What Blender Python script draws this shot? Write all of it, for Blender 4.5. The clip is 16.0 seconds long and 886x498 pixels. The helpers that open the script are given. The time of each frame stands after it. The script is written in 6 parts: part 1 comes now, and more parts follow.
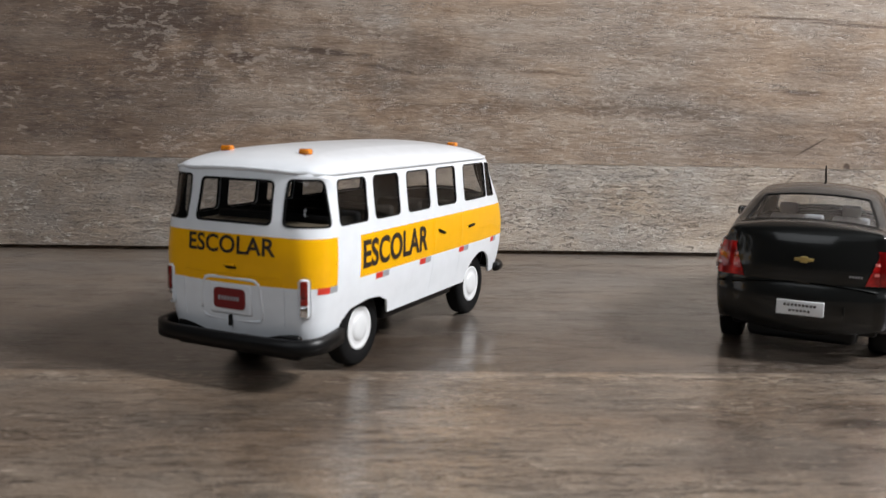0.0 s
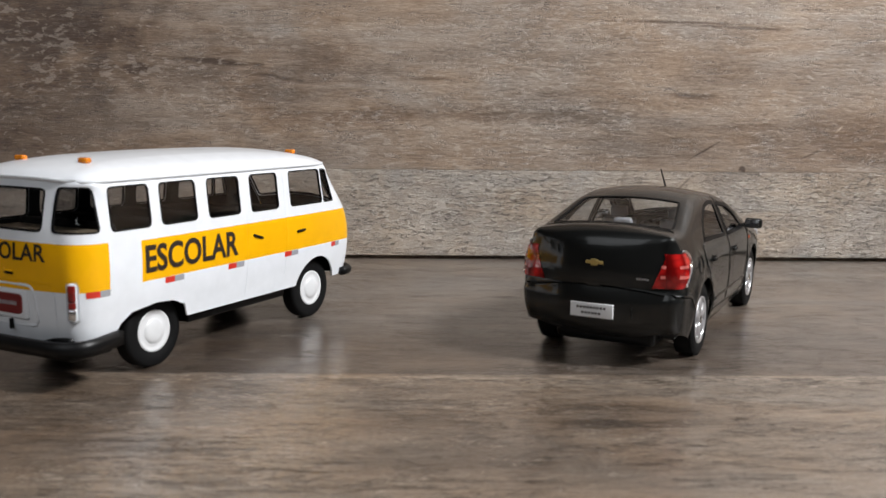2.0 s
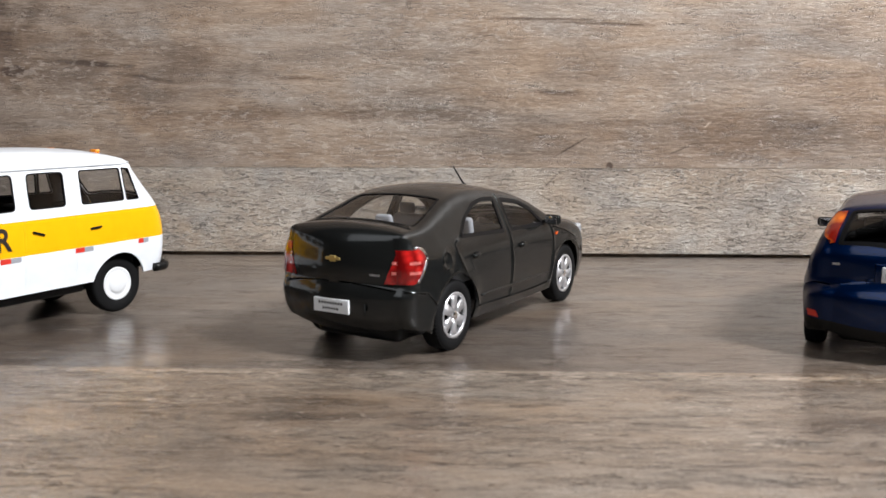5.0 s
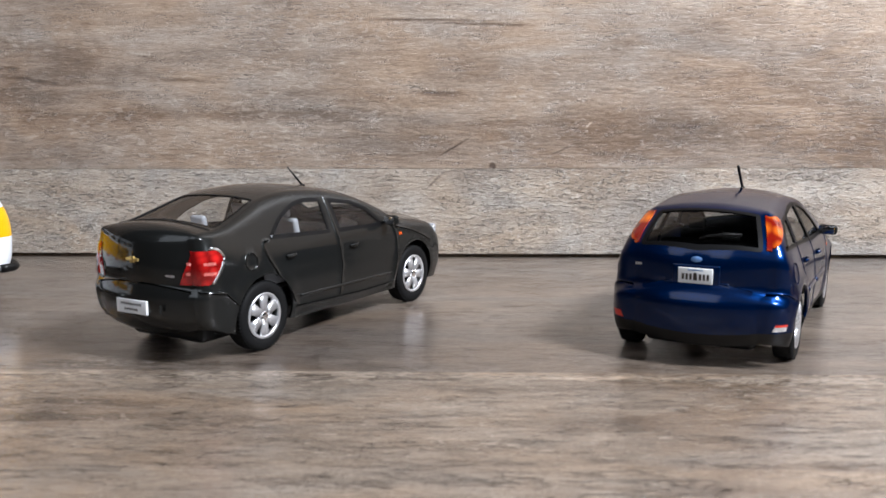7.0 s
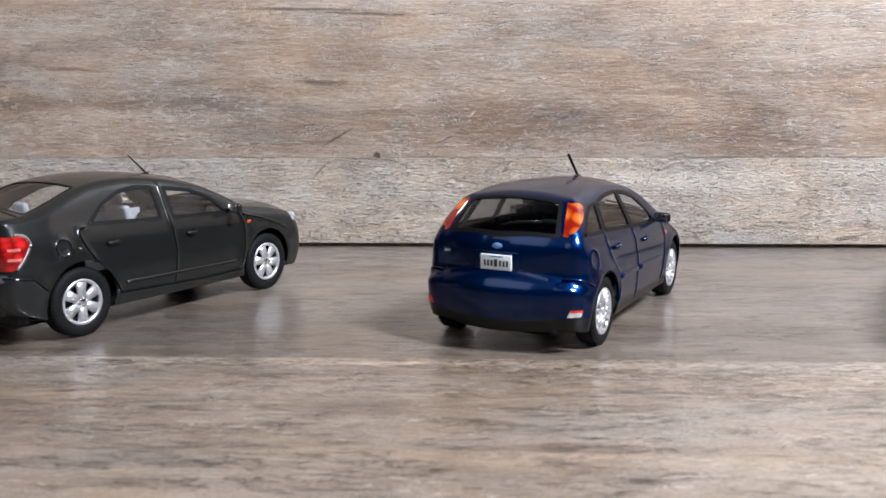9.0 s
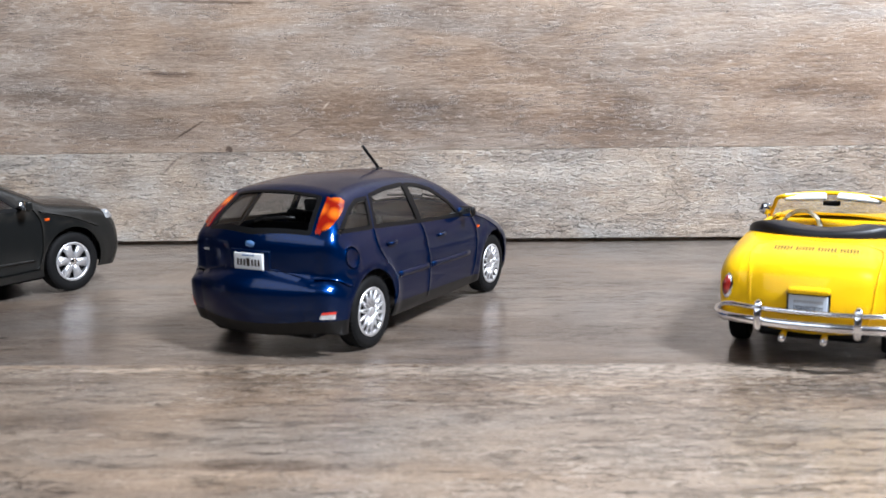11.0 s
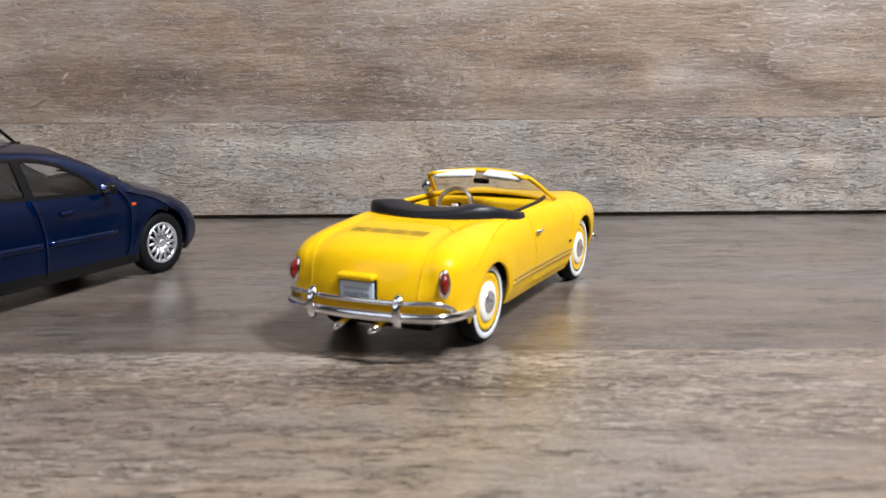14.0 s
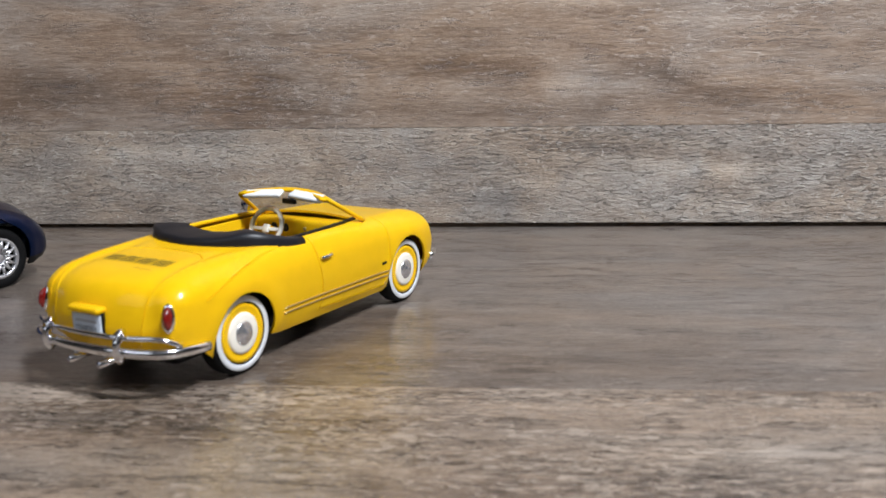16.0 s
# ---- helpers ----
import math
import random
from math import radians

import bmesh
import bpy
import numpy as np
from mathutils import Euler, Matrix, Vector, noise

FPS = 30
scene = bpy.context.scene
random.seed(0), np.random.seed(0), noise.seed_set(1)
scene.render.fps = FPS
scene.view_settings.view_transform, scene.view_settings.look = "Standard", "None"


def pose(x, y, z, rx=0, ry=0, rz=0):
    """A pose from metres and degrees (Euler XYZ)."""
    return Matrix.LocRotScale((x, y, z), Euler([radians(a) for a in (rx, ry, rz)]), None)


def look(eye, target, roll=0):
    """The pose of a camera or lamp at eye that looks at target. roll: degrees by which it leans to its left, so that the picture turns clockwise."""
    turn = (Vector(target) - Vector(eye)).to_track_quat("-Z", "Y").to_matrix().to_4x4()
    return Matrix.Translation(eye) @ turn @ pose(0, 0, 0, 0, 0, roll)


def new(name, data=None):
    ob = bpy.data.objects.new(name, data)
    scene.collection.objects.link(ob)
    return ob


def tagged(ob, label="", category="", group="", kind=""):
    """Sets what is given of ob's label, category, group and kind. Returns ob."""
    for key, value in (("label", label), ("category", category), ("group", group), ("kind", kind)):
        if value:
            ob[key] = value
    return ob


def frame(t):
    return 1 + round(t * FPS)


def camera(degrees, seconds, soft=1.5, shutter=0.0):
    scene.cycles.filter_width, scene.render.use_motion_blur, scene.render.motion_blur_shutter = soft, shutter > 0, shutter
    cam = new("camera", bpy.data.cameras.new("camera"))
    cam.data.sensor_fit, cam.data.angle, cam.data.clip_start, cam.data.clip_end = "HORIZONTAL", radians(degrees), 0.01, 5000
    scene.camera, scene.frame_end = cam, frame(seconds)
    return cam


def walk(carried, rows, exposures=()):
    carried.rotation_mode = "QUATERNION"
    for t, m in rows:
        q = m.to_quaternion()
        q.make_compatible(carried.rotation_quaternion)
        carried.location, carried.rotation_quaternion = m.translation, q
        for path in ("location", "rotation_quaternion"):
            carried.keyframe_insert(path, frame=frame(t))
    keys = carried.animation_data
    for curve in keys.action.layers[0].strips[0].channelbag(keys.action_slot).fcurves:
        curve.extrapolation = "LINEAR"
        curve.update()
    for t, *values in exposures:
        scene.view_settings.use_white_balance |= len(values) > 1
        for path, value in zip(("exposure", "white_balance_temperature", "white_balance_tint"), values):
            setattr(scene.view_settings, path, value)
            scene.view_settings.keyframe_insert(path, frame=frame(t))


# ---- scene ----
cam = camera(52.09, 16.0)
PATH = [
    (0, (0.02917, 0.02569, 0.05300), (0.03972, 0.22295, 0.02177), 1.19),
    (0.5, (0.04152, 0.02309, 0.05223), (0.05058, 0.22055, 0.02177), 0.96),
    (1, (0.05384, 0.02284, 0.05208), (0.06098, 0.22039, 0.02175), 0.83),
    (1.5, (0.06661, 0.02168, 0.05302), (0.07142, 0.21938, 0.02313), 0.65),
    (2, (0.07972, 0.02012, 0.05394), (0.08290, 0.21783, 0.02393), 0.51),
    (2.5, (0.08986, 0.01618, 0.05543), (0.09113, 0.21387, 0.02518), 0.38),
    (3, (0.10033, 0.01424, 0.05447), (0.09944, 0.21192, 0.02411), 0.28),
    (5.5, (0.15649, 0.01738, 0.05504), (0.14841, 0.21483, 0.02423), -0.06),
    (6, (0.16779, 0.01730, 0.05592), (0.15904, 0.21483, 0.02580), -0.10),
    (6.5, (0.18059, 0.01720, 0.05694), (0.17183, 0.21471, 0.02669), -0.10),
    (7, (0.18990, 0.01830, 0.05463), (0.18190, 0.21579, 0.02405), -0.23),
    (7.5, (0.19982, 0.01866, 0.05143), (0.19204, 0.21615, 0.02076), -0.38),
    (8, (0.21232, 0.01722, 0.05251), (0.20471, 0.21460, 0.02117), -0.36),
    (8.5, (0.22176, 0.01711, 0.05361), (0.21425, 0.21441, 0.02170), -0.16),
    (11, (0.28015, 0.03170, 0.05157), (0.27395, 0.22881, 0.01830), -0.73),
    (11.5, (0.29317, 0.03326, 0.05235), (0.28917, 0.23022, 0.01786), -0.64),
    (12, (0.30770, 0.03255, 0.05395), (0.30554, 0.22916, 0.01733), -0.65),
    (12.5, (0.32029, 0.03427, 0.05408), (0.31856, 0.23057, 0.01587), -0.73),
    (13, (0.33029, 0.04134, 0.05014), (0.32926, 0.23749, 0.01110), -0.65),
    (13.5, (0.34397, 0.04385, 0.04962), (0.34196, 0.23999, 0.01055), -0.63),
    (14, (0.35911, 0.04445, 0.05087), (0.35675, 0.24047, 0.01122), -0.54),
    (14.5, (0.37396, 0.04789, 0.04987), (0.37003, 0.24372, 0.00942), -0.54),
    (15, (0.38473, 0.05230, 0.05309), (0.37704, 0.24794, 0.01228), -0.60),
    (15.5, (0.39980, 0.05365, 0.05511), (0.38831, 0.24903, 0.01397), -0.73),
    (16, (0.41324, 0.05493, 0.05605), (0.39861, 0.24994, 0.01417), -0.92),
]
EXPOSURES = [(0, -0.25, 6300, 10), (3, -0.33, 6350, 10), (5.5, 0.12, 6150, 10), (7, 0.18, 5900, 10), (8.5, 0.24, 5750, 10), (11, 0.22, 5690, 9), (12.5, -0.13, 5780, 9), (14, -0.39, 5900, 10), (16, -0.71, 5930, 10)]
walk(cam, [(t, look(eye, target, roll)) for t, eye, target, roll in PATH], EXPOSURES)

# a small lens close to its subject: near table and far board fall slightly out of focus
cam.data.dof.use_dof = True
cam.data.dof.focus_distance = 0.265
cam.data.dof.aperture_fstop = 40.0

# ---- light ----
world = bpy.data.worlds.new("world")
scene.world = world
world.use_nodes = True
wn = world.node_tree.nodes
wl = world.node_tree.links
sky = wn.new("ShaderNodeTexSky")
sky.sky_type, sky.sun_disc, sky.sun_elevation, sky.sun_rotation = "NISHITA", False, radians(35), radians(120)
wl.new(sky.outputs[0], wn["Background"].inputs[0])
wn["Background"].inputs[1].default_value = 0.1


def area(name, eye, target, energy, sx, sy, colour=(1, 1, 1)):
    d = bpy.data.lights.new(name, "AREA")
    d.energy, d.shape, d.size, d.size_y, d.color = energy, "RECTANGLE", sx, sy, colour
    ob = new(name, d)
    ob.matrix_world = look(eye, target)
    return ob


area("window_light", (0.742, -0.066, 0.675), (0.22, 0.24, 0.0), 17.4, 0.13, 0.18, (1.0, 0.985, 0.97))
# Unseen soft fill lamps, added to lift the rear faces and the shade.
area("rear_fill_light", (-0.42, -0.55, 0.72), (0.01, 0.22, 0.03), 3.0, 0.9, 0.7, (0.97, 0.985, 1.0))
area("overhead_fill_light", (0.1, -0.75, 1.5), (0.2, 0.2, 0.0), 2.9, 2.4, 2.0, (0.97, 0.98, 1.0))



# ---- materials ----
def node_mat(name):
    m = bpy.data.materials.new(name)
    m.use_nodes = True
    return m, m.node_tree.nodes, m.node_tree.links, m.node_tree.nodes["Principled BSDF"]


def plain(name, colour, rough=0.4, metal=0.0, coat=0.0, grain=0.0, size=300.0, spec=0.5, mottle=0.03):
    """Paint, plastic, rubber or chrome with a slight mottling and a fine relief."""
    m, n, l, b = node_mat(name)
    b.inputs["Roughness"].default_value = rough
    b.inputs["Metallic"].default_value = metal
    b.inputs["Coat Weight"].default_value = coat
    b.inputs["Coat Roughness"].default_value = 0.06
    b.inputs["Specular IOR Level"].default_value = spec
    co = n.new("ShaderNodeTexCoord")
    t = n.new("ShaderNodeTexNoise")
    t.inputs["Scale"].default_value = size
    t.inputs["Detail"].default_value = 4
    l.new(co.outputs["Object"], t.inputs["Vector"])
    r = n.new("ShaderNodeValToRGB")
    r.color_ramp.elements[0].position, r.color_ramp.elements[1].position = 0.3, 0.7
    r.color_ramp.elements[0].color = (*[c * (1 - mottle) for c in colour], 1)
    r.color_ramp.elements[1].color = (*[min(1, c * (1 + mottle)) for c in colour], 1)
    l.new(t.outputs["Fac"], r.inputs[0])
    l.new(r.outputs[0], b.inputs["Base Color"])
    if grain:
        g = n.new("ShaderNodeTexNoise")
        g.inputs["Scale"].default_value = size * 3
        l.new(co.outputs["Object"], g.inputs["Vector"])
        bp = n.new("ShaderNodeBump")
        bp.inputs["Strength"].default_value = grain
        bp.inputs["Distance"].default_value = 0.0001
        l.new(g.outputs["Fac"], bp.inputs["Height"])
        l.new(bp.outputs[0], b.inputs["Normal"])
    return m


def flake(name, colour, rough=0.3, coat=1.0, metal=0.7, ior=1.45, edge=(0.15, 0.15, 0.15)):
    """Metallic car paint with fine flakes under a glossy clear coat."""
    m = plain(name, colour, rough, metal, coat, 0.12, 2500.0, 0.12)
    m.node_tree.nodes["Principled BSDF"].inputs["Coat Roughness"].default_value = 0.09
    m.node_tree.nodes["Principled BSDF"].inputs["Coat IOR"].default_value = ior
    m.node_tree.nodes["Principled BSDF"].inputs["Specular Tint"].default_value = (*edge, 1)
    return m


def glass(name, tint, gloss=0.03):
    m, n, l, b = node_mat(name)
    tr = n.new("ShaderNodeBsdfTransparent")
    tr.inputs[0].default_value = (*tint, 1)
    gl = n.new("ShaderNodeBsdfGlossy")
    gl.inputs["Roughness"].default_value = gloss
    fr = n.new("ShaderNodeLayerWeight")
    fr.inputs[0].default_value = 0.5
    pw = n.new("ShaderNodeMath")
    pw.operation = "POWER"
    pw.inputs[1].default_value = 5.0
    l.new(fr.outputs["Facing"], pw.inputs[0])
    ad = n.new("ShaderNodeMath")
    ad.operation = "MULTIPLY_ADD"
    ad.inputs[1].default_value, ad.inputs[2].default_value = 0.9, 0.08
    l.new(pw.outputs[0], ad.inputs[0])
    mx = n.new("ShaderNodeMixShader")
    l.new(ad.outputs[0], mx.inputs[0])
    l.new(tr.outputs[0], mx.inputs[1])
    l.new(gl.outputs[0], mx.inputs[2])
    l.new(mx.outputs[0], n["Material Output"].inputs[0])
    return m


def lens(name, colour, rough=0.22, deep=None, size=900):
    """Moulded clear-coloured lamp plastic with fine ribs."""
    m, n, l, b = node_mat(name)
    b.inputs["Roughness"].default_value = rough
    b.inputs["Coat Weight"].default_value = 0.6
    b.inputs["Transmission Weight"].default_value = 0.12
    co = n.new("ShaderNodeTexCoord")
    v = n.new("ShaderNodeTexVoronoi")
    v.inputs["Scale"].default_value = size
    l.new(co.outputs["Object"], v.inputs["Vector"])
    r = n.new("ShaderNodeValToRGB")
    r.color_ramp.elements[0].color = (*[min(1, c * 1.25) for c in colour], 1)
    r.color_ramp.elements[1].color = (*(deep or [c * 0.7 for c in colour]), 1)
    r.color_ramp.elements[0].position, r.color_ramp.elements[1].position = 0.1, 0.75
    l.new(v.outputs["Distance"], r.inputs[0])
    l.new(r.outputs[0], b.inputs["Base Color"])
    bp = n.new("ShaderNodeBump")
    bp.inputs["Strength"].default_value = 0.3
    bp.inputs["Distance"].default_value = 0.0002
    l.new(v.outputs["Distance"], bp.inputs["Height"])
    l.new(bp.outputs[0], b.inputs["Normal"])
    return m


def wood(name, stops, rough, seed, dark=0.6, coat=0.0, fleck=0.45, stains_and_shading=(), relief=0.5, gain=1.0, run=1.0, flat=False, chips=0.45, blur=0.1, fine=1.0, rough_zones=(), gash=0.0):
    """Printed wood board, the grain along x: broad figure, blotches, fine fibres, thin cracks and pale splinters.
    Each mark, stain or painted light and shade: (x, y or z, half length, half width, tone, degrees); flat boards lie,
    the others stand."""
    m, n, l, b = node_mat(name)
    co = n.new("ShaderNodeTexCoord")
    info = n.new("ShaderNodeObjectInfo")

    def noise_at(scale, detail, ratio, dist=0.0, rough_=0.6, shift=0.0, more=1.0, raised=0.0):
        mp = n.new("ShaderNodeMapping")
        mp.inputs["Scale"].default_value = (run * more, ratio, ratio)
        mp.inputs["Location"].default_value = (seed + shift, seed * 0.37 + shift, seed * 1.7 + raised * ratio)
        t = n.new("ShaderNodeTexNoise")
        t.inputs["Scale"].default_value = scale
        t.inputs["Detail"].default_value = detail
        t.inputs["Roughness"].default_value = rough_
        t.inputs["Distortion"].default_value = dist
        l.new(co.outputs["Object"], mp.inputs["Vector"])
        l.new(mp.outputs[0], t.inputs["Vector"])
        return t.outputs["Fac"]

    def math(op, a, b_, c=None):
        k = n.new("ShaderNodeMath")
        k.operation = op
        for i_, v in enumerate((a, b_, c)):
            if v is None:
                continue
            if isinstance(v, (int, float)):
                k.inputs[i_].default_value = v
            else:
                l.new(v, k.inputs[i_])
        return k.outputs[0]

    def step(v, lo, hi):
        k = n.new("ShaderNodeMapRange")
        k.interpolation_type = "SMOOTHSTEP"
        k.inputs["From Min"].default_value, k.inputs["From Max"].default_value = lo, hi
        l.new(v, k.inputs[0])
        return k.outputs[0]

    def mixed(fac, a, c, mode="MIX"):
        k = n.new("ShaderNodeMix")
        k.data_type, k.blend_type = "RGBA", mode
        for v, i_ in ((fac, 0), (a, 6), (c, 7)):
            if isinstance(v, (int, float)):
                k.inputs[i_].default_value = v
            elif isinstance(v, tuple):
                k.inputs[i_].default_value = (*v, 1)
            else:
                l.new(v, k.inputs[i_])
        return k.outputs[2]

    broad = noise_at(7, 3, 2.6, 0.5)
    figure = noise_at(24, 5, 2.4, 0.9, 0.6)
    band = noise_at(9, 4, 20.0, 0.25, 0.62)
    streak = noise_at(58, 4, 8.0, 0.5, 0.66)
    fibre = noise_at(190, 4, 7.5, 0.4, 0.66)
    speck = noise_at(620, 3, 2.6, 0.3, 0.65, 0.0, fine)
    tint = noise_at(16, 4, 2.6, 0.7, 0.62)
    tone = 0.5
    shares = (0.36, 0.44, 0.30, 0.36, 0.62) if flat else (0.5, 0.52, 0.45, 0.32, 0.42)
    for v, k in (*zip((broad, figure, band, streak, fibre), shares), (speck, fleck), (info.outputs["Random"], 0.06)):
        tone = math("ADD", tone, math("MULTIPLY", math("SUBTRACT", v, 0.5), k * gain))
    # stains, scratches and painted light or shade, each with its own place, size and slant
    wob = n.new("ShaderNodeTexNoise")
    wob.inputs["Scale"].default_value, wob.inputs["Detail"].default_value = 130.0, 4.0
    l.new(co.outputs["Object"], wob.inputs["Vector"])
    off = n.new("ShaderNodeVectorMath")
    off.operation = "SUBTRACT"
    l.new(wob.outputs["Color"], off.inputs[0])
    off.inputs[1].default_value = (0.5, 0.5, 0.5)
    torn = 0.0
    for sx, sv, rx, rv, k, turn in (*stains_and_shading, *rough_zones):
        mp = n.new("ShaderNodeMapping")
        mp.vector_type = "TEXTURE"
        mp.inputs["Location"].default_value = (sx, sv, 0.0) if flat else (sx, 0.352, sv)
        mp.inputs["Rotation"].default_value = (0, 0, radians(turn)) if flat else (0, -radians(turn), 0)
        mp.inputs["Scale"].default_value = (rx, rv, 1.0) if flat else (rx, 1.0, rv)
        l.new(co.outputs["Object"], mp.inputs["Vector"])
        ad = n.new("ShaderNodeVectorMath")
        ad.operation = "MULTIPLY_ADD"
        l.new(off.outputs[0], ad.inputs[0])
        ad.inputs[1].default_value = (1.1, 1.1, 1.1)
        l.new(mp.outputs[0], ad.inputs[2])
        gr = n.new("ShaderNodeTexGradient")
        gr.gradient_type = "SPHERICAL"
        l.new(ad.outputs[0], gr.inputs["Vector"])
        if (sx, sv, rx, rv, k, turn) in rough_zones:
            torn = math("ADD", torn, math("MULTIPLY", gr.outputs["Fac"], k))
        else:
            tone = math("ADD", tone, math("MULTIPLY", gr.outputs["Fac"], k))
    if rough_zones:
        # open grain where the surface is worn
        grit = noise_at(300, 3, 3.4, 0.7, 0.62, 1.9)
        tone = math("ADD", tone, math("MULTIPLY", math("SUBTRACT", grit, 0.5), math("MULTIPLY", torn, 14.0)))
    r = n.new("ShaderNodeValToRGB")
    e = r.color_ramp.elements
    e[0].position, e[0].color = stops[0][0], (*stops[0][1], 1)
    e[1].position, e[1].color = stops[-1][0], (*stops[-1][1], 1)
    for p, c in stops[1:-1]:
        k = e.new(p)
        k.color = (*c, 1)
    l.new(tone, r.inputs[0])
    # warm and cool patches in the print
    warm = n.new("ShaderNodeValToRGB")
    warm.color_ramp.elements[0].position, warm.color_ramp.elements[1].position = 0.36, 0.64
    warm.color_ramp.elements[0].color = (0.945, 1.0, 1.06, 1)
    warm.color_ramp.elements[1].color = (1.075, 0.99, 0.885, 1)
    l.new(tint, warm.inputs[0])
    colour = mixed(1.0, r.outputs[0], warm.outputs[0], "MULTIPLY")
    # pale raised splinters, in patches
    chip = noise_at(240, 3, 4.2 if flat else 2.4, 1.2 if chips > 0.4 else 0.4, 0.62, 0.0, 1.3 if flat else 1.0)
    lies = noise_at(21, 3, 1.8, 0.4)
    ch = step(math("ADD", math("ADD", chip, torn), math("MULTIPLY", math("SUBTRACT", lies, 0.5), 0.5)), 0.61, 0.66)
    colour = mixed(math("MULTIPLY", ch, chips), colour, stops[-1][1])
    # thin cracks that follow the grain, broken up and gathered in places
    where = noise_at(11, 3, 2.4, 0.3)
    gaps = noise_at(70, 2, 2.5, 0.3, 0.5, 3.3)
    cr = None
    for sc, ratio, w, sh in ((30, 12.0, 0.010, 0.0), (80, 9.0, 0.016, 1.7)):
        line = noise_at(sc, 4, ratio, 0.35, 0.55, sh)
        thin = math("SUBTRACT", 1.0, step(math("ABSOLUTE", math("SUBTRACT", line, 0.5), 0.0), 0.0, w))
        some = step(math("ADD", math("MULTIPLY", where, 0.5), math("MULTIPLY", gaps, 0.7)), 0.56, 0.64)
        v = math("MULTIPLY", thin, some)
        cr = v if cr is None else math("MAXIMUM", cr, v)
    colour = mixed(math("MULTIPLY", cr, dark), colour, (0.045, 0.032, 0.024))
    nick = None
    if gash:
        # short dark nicks; the pale lip above each is a highlight put into the colour
        nick, lip_highlight = (step(noise_at(260, 2, 3.6, 0.5, 0.5, 5.1, 1.0, h), 0.575, 0.635) for h in (0.0, -0.00035))
        lip_highlight = math("MULTIPLY", lip_highlight, math("SUBTRACT", 1.0, nick))
        worn = math("MULTIPLY", step(lies, 0.36, 0.56), gash)
        colour = mixed(math("MULTIPLY", lip_highlight, math("MULTIPLY", worn, 0.55)), colour, stops[-1][1])
        colour = mixed(math("MULTIPLY", nick, worn), colour, tuple(c * 0.55 for c in stops[1][1]))
    l.new(colour, b.inputs["Base Color"])
    rr = n.new("ShaderNodeMapRange")
    rr.inputs["To Min"].default_value, rr.inputs["To Max"].default_value = rough - 0.07, rough + 0.09
    l.new(figure, rr.inputs[0])
    l.new(rr.outputs[0], b.inputs["Roughness"])
    b.inputs["Specular IOR Level"].default_value = 0.5 if flat else 0.8
    b.inputs["Coat Weight"].default_value = coat
    b.inputs["Coat Roughness"].default_value = blur
    b.inputs["Coat IOR"].default_value = 1.62
    height = math("ADD", math("ADD", fibre, math("MULTIPLY", speck, 0.5)), math("SUBTRACT", math("MULTIPLY", ch, chips * 0.6), math("MULTIPLY", cr, 0.6)))
    if gash:
        height = math("SUBTRACT", height, math("MULTIPLY", nick, gash * 0.8))
    bp = n.new("ShaderNodeBump")
    bp.inputs["Strength"].default_value = relief
    bp.inputs["Distance"].default_value = 0.0004
    l.new(height, bp.inputs["Height"])
    l.new(bp.outputs[0], b.inputs["Normal"])
    if coat:
        # the varnish fills most of the relief
        cb = n.new("ShaderNodeBump")
        cb.inputs["Strength"].default_value = relief * 0.28
        cb.inputs["Distance"].default_value = 0.0002
        l.new(math("ADD", height, math("MULTIPLY", streak, 1.5)), cb.inputs["Height"])
        l.new(cb.outputs[0], b.inputs["Coat Normal"])
    return m


WALL_STOPS = [(0.10, (0.074, 0.046, 0.031)), (0.36, (0.190, 0.135, 0.097)), (0.54, (0.316, 0.245, 0.190)), (0.88, (0.53, 0.45, 0.38))]
PALE_STOPS = [(0.10, (0.13, 0.105, 0.085)), (0.36, (0.25, 0.205, 0.168)), (0.54, (0.38, 0.325, 0.272)), (0.88, (0.62, 0.565, 0.50))]
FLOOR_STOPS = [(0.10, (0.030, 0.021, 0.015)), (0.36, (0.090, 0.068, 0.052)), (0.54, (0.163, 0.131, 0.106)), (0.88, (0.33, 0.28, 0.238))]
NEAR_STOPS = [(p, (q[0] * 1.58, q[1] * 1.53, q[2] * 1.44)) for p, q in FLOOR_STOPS]
